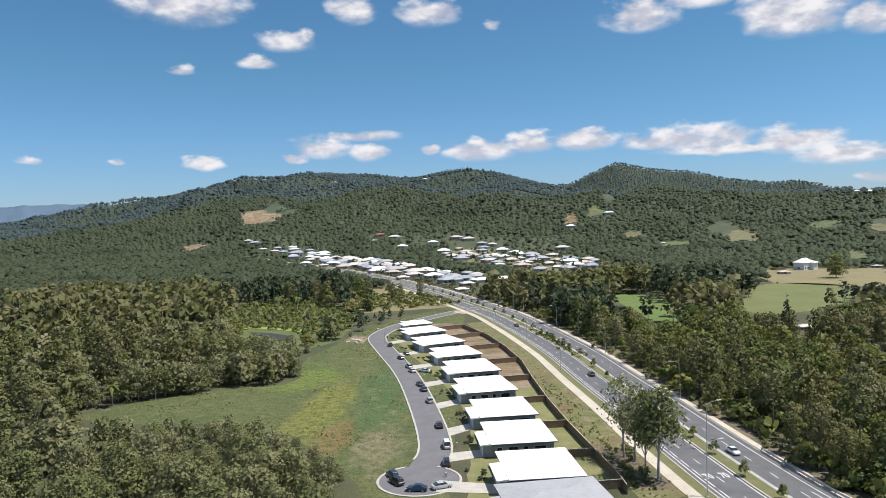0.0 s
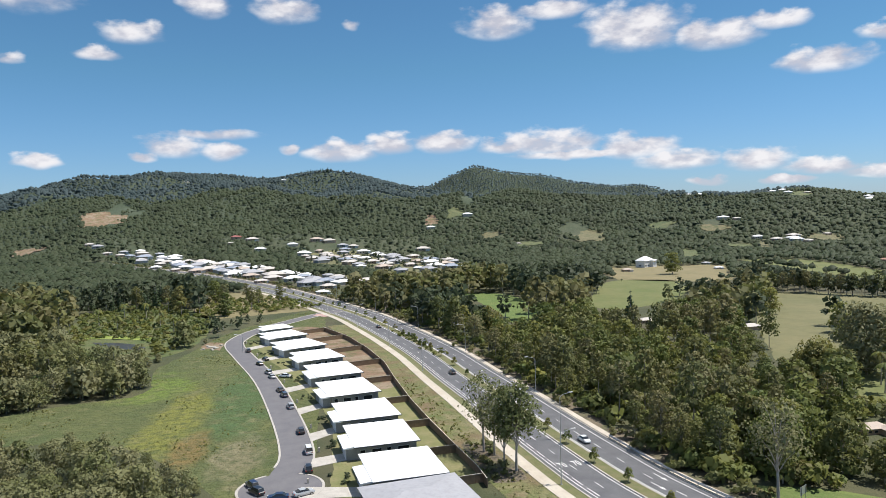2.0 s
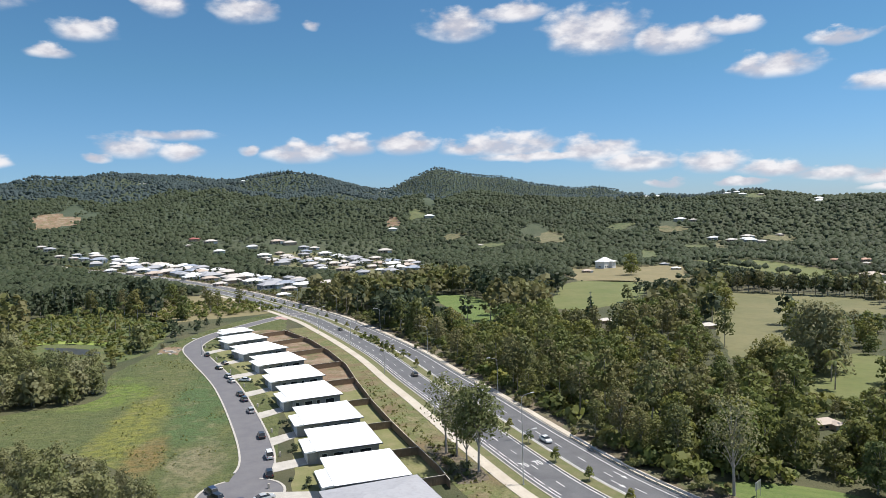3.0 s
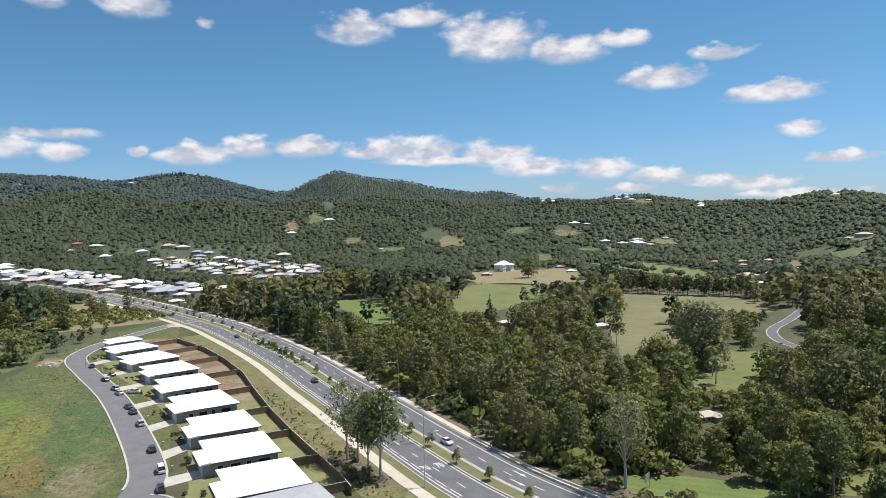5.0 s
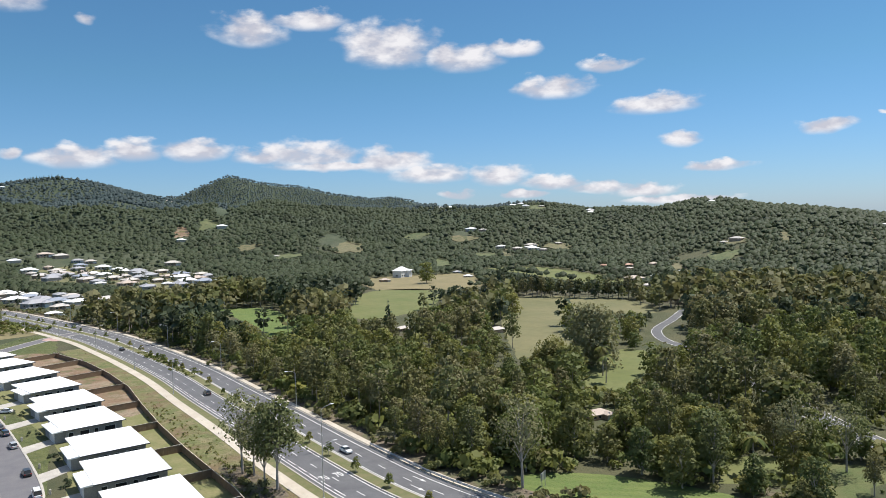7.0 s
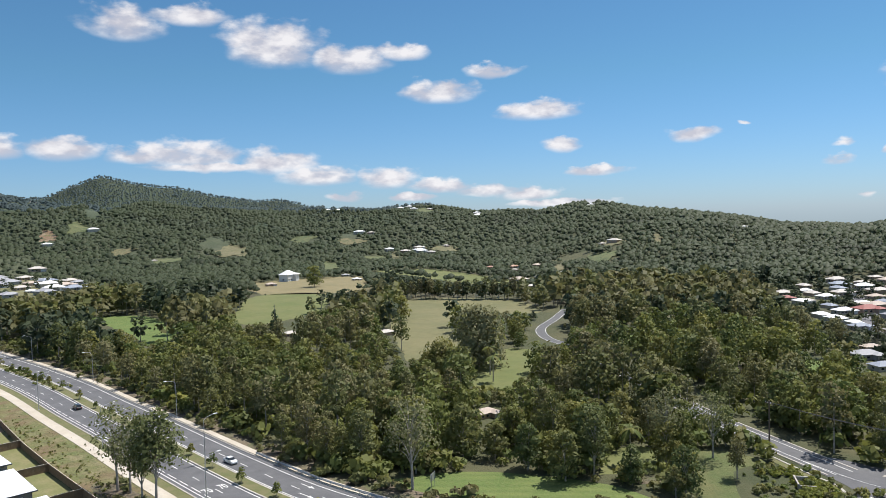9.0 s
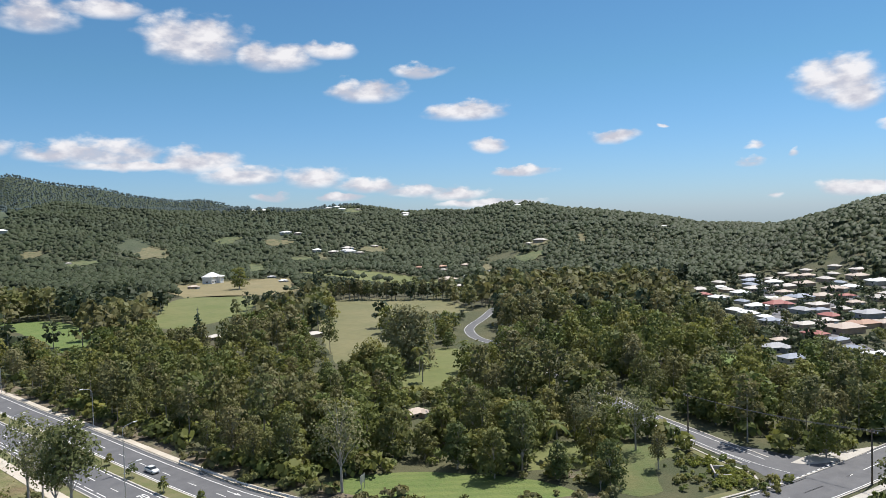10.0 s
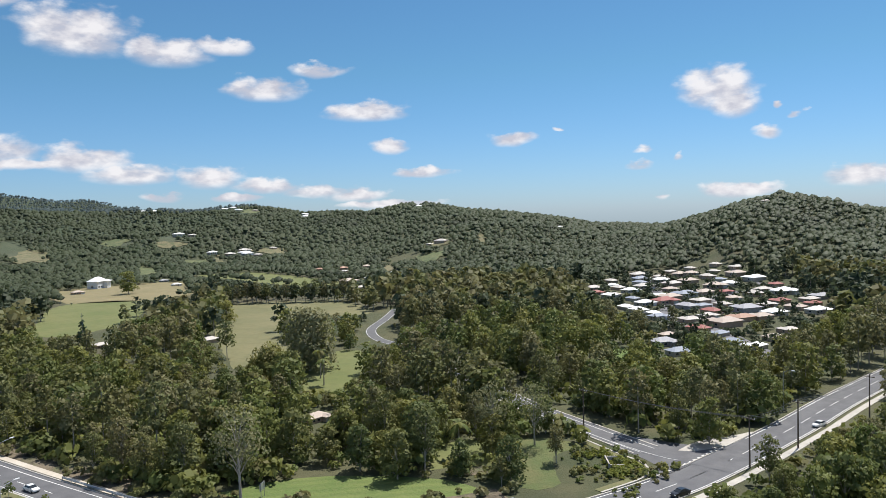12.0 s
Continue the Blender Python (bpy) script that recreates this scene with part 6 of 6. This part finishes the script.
for paint, style, i, off, flip in (("black", "wagon", 225.0, -4.0, 0), ("white", "sedan", 168.5, -7.2, 0), ("black", "sedan", 330.0, -4.0, 0), ("silver", "wagon", 200.0, 7.2, 180), ("white", "sedan", 149.0, 4.0, 180), ("white", "wagon", 420.0, 4.0, 180)):
    k = FORK + int(np.argmin(np.abs(MAIN[0][FORK:, 1] - i)))
    p, n = MAIN[0][k], MAIN[1][k]
    q = p + n * off
    car(paint, style, float(q[0]), float(q[1]), math.degrees(math.atan2(n[0], -n[1])) + flip)
car("black", "sedan", 126.5, 45.6, 158)
car("white", "sedan", 184, 33.4, 160)
car("white", "sedan", 139, 150, 30)


# ---------------------------------------------------------------- road furniture
HEAD = material("lamp_head", (0.6, 0.6, 0.6), 0.4)


def street_lamp(x, y, turn, h=9.5):
    ob = thing("street_lamp", "tall grey steel street lamp with a curved arm", "street lamp", "lamps along the road")
    bm = bmesh.new()
    tube(bm, [(0, 0, -0.2), (0, 0, h * 0.6), (0, 0, h)], [0.12, 0.09, 0.07], 8)
    part("pole", bm, STEEL, ob)
    bm = bmesh.new()
    tube(bm, [(0, 0, h - 0.05), (0.7, 0, h + 0.55), (2.4, 0, h + 0.9)], [0.06, 0.05, 0.045], 6)
    part("arm", bm, STEEL, ob)
    bm = bmesh.new()
    box(bm, 2.2, 3.2, -0.17, 0.17, h + 0.84, h + 1.0, 0.05)
    part("lamp_head", bm, HEAD, ob, "pale lamp head")
    bm = bmesh.new()
    box(bm, -0.2, 0.2, -0.2, 0.2, -0.1, 0.12, 0.02)
    part("base_plate", bm, STEEL, ob)
    ob.matrix_world = pose(x, y, float(ground(x, y)) + 0.1, 0, 0, turn)


for off, start, step, count in ((-12.0, 131, 52, 7), (0.0, 152, 9000, 1), (11.0, 196, 62, 5)):
    for j in range(count):
        k = FORK + int(np.argmin(np.abs(MAIN[0][FORK:, 1] - (start + j * step))))
        p, n = MAIN[0][k], MAIN[1][k]
        q = p + n * off
        a = math.degrees(math.atan2(n[1], n[0]))
        street_lamp(float(q[0]), float(q[1]), a if off <= 0 else a + 180)
k0 = int(np.argmin(np.abs(MAIN[0][:, 0] - 192)))
street_lamp(*[float(v) for v in MAIN[0][k0] + MAIN[1][k0] * 7.2], 250)
street_lamp(-24.6, 291, 200, 6)


def guard_rail(i0, i1):
    """A steel guard rail with its posts along the outer carriageway."""
    ob = thing("guard_rail", "galvanised steel guard rail beside the road", "guard rail")
    c, n = MAIN[0][i0:i1], MAIN[1][i0:i1]
    q = c + n * 10.25
    for zz in (0.62, 0.86):
        bm = bmesh.new()
        tube(bm, [(x, y, zz) for x, y in q], [0.1] * len(q), 5)
        part("beam", bm, STEEL, ob)
    me = simple_mesh("post", STEEL, lambda bm: box(bm, -0.07, 0.07, -0.07, 0.07, 0, 0.95))
    for x, y in q:
        p = new("post", me)
        p.parent = ob
        p.matrix_local = Matrix.Translation((x, y, 0))


guard_rail(FORK, FORK + 26)


def power_pole(x, y, h=10.5):
    ob = thing("power_pole", "dark timber power pole with a cross arm", "power pole", "power poles at the junction")
    bm = bmesh.new()
    tube(bm, [(0, 0, -0.3), (0, 0, h)], [0.19, 0.13], 8)
    part("pole", bm, DARKWOOD, ob)
    bm = bmesh.new()
    box(bm, -1.2, 1.2, -0.07, 0.07, h - 0.7, h - 0.55)
    part("cross_arm", bm, DARKWOOD, ob)
    for dx in (-1.1, -0.4, 0.4, 1.1):
        bm = bmesh.new()
        tube(bm, [(dx, 0, h - 0.55), (dx, 0, h - 0.3)], [0.06, 0.04], 6)
        part("insulator", bm, TRIM, ob, "pale insulator")
    ob.matrix_world = pose(x, y, 0, 0, 0, 70)


POLES = [(147.5, 39.2), (165, 34), (198, 25), (151, 77)]
for p in POLES:
    power_pole(*p)


def cable(a, b, sag, name="power_cable"):
    a, b = Vector(a), Vector(b)
    bm = bmesh.new()
    tube(bm, [a.lerp(b, t) - Vector((0, 0, sag * 4 * t * (1 - t))) for t in np.linspace(0, 1, 9)], [0.03] * 9, 4)
    tagged(part(name, bm, DARKTRIM), "thin black overhead power cable between poles", "power cable", "overhead cables")


for (x0, y0), (x1, y1) in ((POLES[0], POLES[1]), (POLES[1], POLES[2]), (POLES[0], POLES[3])):
    for o in (-0.9, 0.0, 0.9):
        cable((x0 + o * 0.4, y0 + o, 10.2), (x1 + o * 0.4, y1 + o, 10.2), 0.8)


def marking_text(text, x, y, turn):
    cu = bpy.data.curves.new("speed_marking", "FONT")
    cu.body, cu.size, cu.align_x, cu.extrude, cu.offset = text, 1.7, "CENTER", 0.002, 0.03
    cu.materials.append(PAINT)
    ob = new("speed_marking", cu)
    ob.matrix_world = pose(x, y, 0.06, 0, 0, turn) @ Matrix.Diagonal((1, 2.2, 1, 1))
    tagged(ob, "white painted speed number on the asphalt", "road marking", kind="structure")


k70 = FORK + int(np.argmin(np.abs(MAIN[0][FORK:, 1] - 139)))
for off in (-7.1, -3.9):
    p, n = MAIN[0][k70], MAIN[1][k70]
    q = p + n * off
    marking_text("70", float(q[0]), float(q[1]), math.degrees(math.atan2(n[1], n[0])))


def arrow(y_at, off, flip):
    k = FORK + int(np.argmin(np.abs(MAIN[0][FORK:, 1] - y_at)))
    p, n = MAIN[0][k], MAIN[1][k]
    q = p + n * off
    bm = bmesh.new()
    for pts in (((-0.1, -2), (0.1, -2), (0.1, 0.8), (-0.1, 0.8)), ((-0.45, 0.8), (0.45, 0.8), (0, 2.4))):
        bm.faces.new([bm.verts.new((px, py, 0)) for px, py in pts])
    ob = part("arrow_marking", bm, PAINT)
    ob.matrix_world = pose(float(q[0]), float(q[1]), 0.062, 0, 0, math.degrees(math.atan2(n[1], n[0])) + flip)
    tagged(ob, "white painted lane arrow on the asphalt", "road marking", kind="structure")


arrow(122, 4.0, 180)
arrow(124, 7.2, 180)


def sapling(x, y, h, seed):
    """A young median tree with a stake-thin stem."""
    r = np.random.default_rng(seed)
    ob = thing("sapling", "small dark green sapling on the road median", "sapling", "saplings on the median")
    bm = bmesh.new()
    tube(bm, [(0, 0, -0.1), (0.05, 0, h * 0.5), (0, 0, h * 0.9)], [0.06, 0.045, 0.02], 6)
    part("stem", bm, BARK, ob)
    c = new("crown", quads_mesh("crown", leaf_cloud(r, [(0, 0, h * 0.42, h * 0.36, h * 0.28), (0.1, 0, h * 0.75, h * 0.22, h * 0.25)], 170, 0.17)[:, :3], LUSH))
    c.parent = ob
    ob.matrix_world = pose(x, y, float(ground(x, y)) + 0.15)


rs = random.Random(3)
yy = 112.0
while yy < 520:
    k = FORK + int(np.argmin(np.abs(MAIN[0][FORK:, 1] - yy)))
    p = MAIN[0][k] + MAIN[1][k] * rs.uniform(-0.5, 0.5)
    sapling(float(p[0]), float(p[1]), rs.uniform(2.0, 3.4), int(yy))
    yy += 6 if 262 < yy < 300 else rs.uniform(11, 17)


def roadside_sign(x, y, turn):
    ob = thing("road_sign", "grey backed roadside board on two posts", "sign")
    for s in (-0.8, 0.8):
        bm = bmesh.new()
        tube(bm, [(s, 0, -0.2), (s, 0, 2.9)], [0.06, 0.06], 6)
        part("post", bm, STEEL, ob)
    bm = bmesh.new()
    box(bm, -1.2, 1.2, 0.05, 0.11, 1.4, 2.9, 0.02)
    part("board", bm, STEEL, ob, "grey metal board")
    ob.matrix_world = pose(x, y, 0, 0, 0, turn)


roadside_sign(83.5, 109, 30)


def culvert(x, y, turn):
    ob = thing("culvert", "pale concrete culvert headwall with wing walls", "culvert")
    bm = bmesh.new()
    box(bm, -2.5, 2.5, -0.15, 0.15, 0, 1.0, 0.03)
    part("headwall", bm, CONCRETE, ob)
    for s in (-1, 1):
        bm = bmesh.new()
        box(bm, s * 2.5 - 0.13, s * 2.5 + 0.13, -3.0, -0.15, 0, 0.8, 0.03)
        part("wing_wall", bm, CONCRETE, ob)
    bm = bmesh.new()
    tube(bm, [(0, -0.2, 0.45), (0, 0.16, 0.45)], [0.4, 0.4], 14)
    part("pipe", bm, DARKTRIM, ob, "dark drain pipe mouth")
    ob.matrix_world = pose(x, y, 0, 0, 0, turn)


culvert(134.5, 63.5, 35)


def letterbox(x, y, turn):
    ob = thing("letterbox", "small pale letterbox pillar beside the driveway", "letterbox", "letterboxes along the street")
    bm = bmesh.new()
    box(bm, -0.2, 0.2, -0.2, 0.2, 0, 1.05, 0.03)
    part("pillar", bm, CREAM, ob)
    bm = bmesh.new()
    box(bm, -0.22, -0.2, -0.12, 0.12, 0.75, 0.85)
    part("slot", bm, DARKTRIM, ob)
    ob.matrix_world = pose(x, y, 0, 0, 0, turn)


for k, (hx, hy, ha, hl, hw) in enumerate(ROW[1:9]):
    i = int(np.argmin(np.hypot(SIDE[0][:, 0] - hx, SIDE[0][:, 1] - hy)))
    p = SIDE[0][i] + SIDE[1][i] * 4.8
    letterbox(float(p[0]), float(p[1]), ha)


def rubble(x, y, turn, w, d, h, seed):
    """A tilted broken slab of concrete lying on the ground."""
    rr = random.Random(seed)
    bm = bmesh.new()
    box(bm, -w / 2, w / 2, -d / 2, d / 2, 0, h, 0.04)
    for v in bm.verts:
        v.co += Vector((rr.uniform(-0.12, 0.12), rr.uniform(-0.12, 0.12), rr.uniform(-0.02, 0.04)))
    ob = part("rubble_slab", bm, CONCRETE)
    ob.matrix_world = pose(x, y, 0.02, 0, 0, turn)
    tagged(ob, "broken pale concrete slab lying on bare earth", "rubble", "rubble beside the street")


for k, (x, y, w, d) in enumerate(((-38, 305, 3.2, 1.6), (-36, 302, 1.8, 1.2), (-40, 308, 1.4, 1.0), (-37, 299, 2.4, 0.9), (-34.5, 308, 1.2, 1.2), (-41, 301, 1.6, 0.8))):
    rubble(x, y, 37 * k, w, d, 0.35, k)
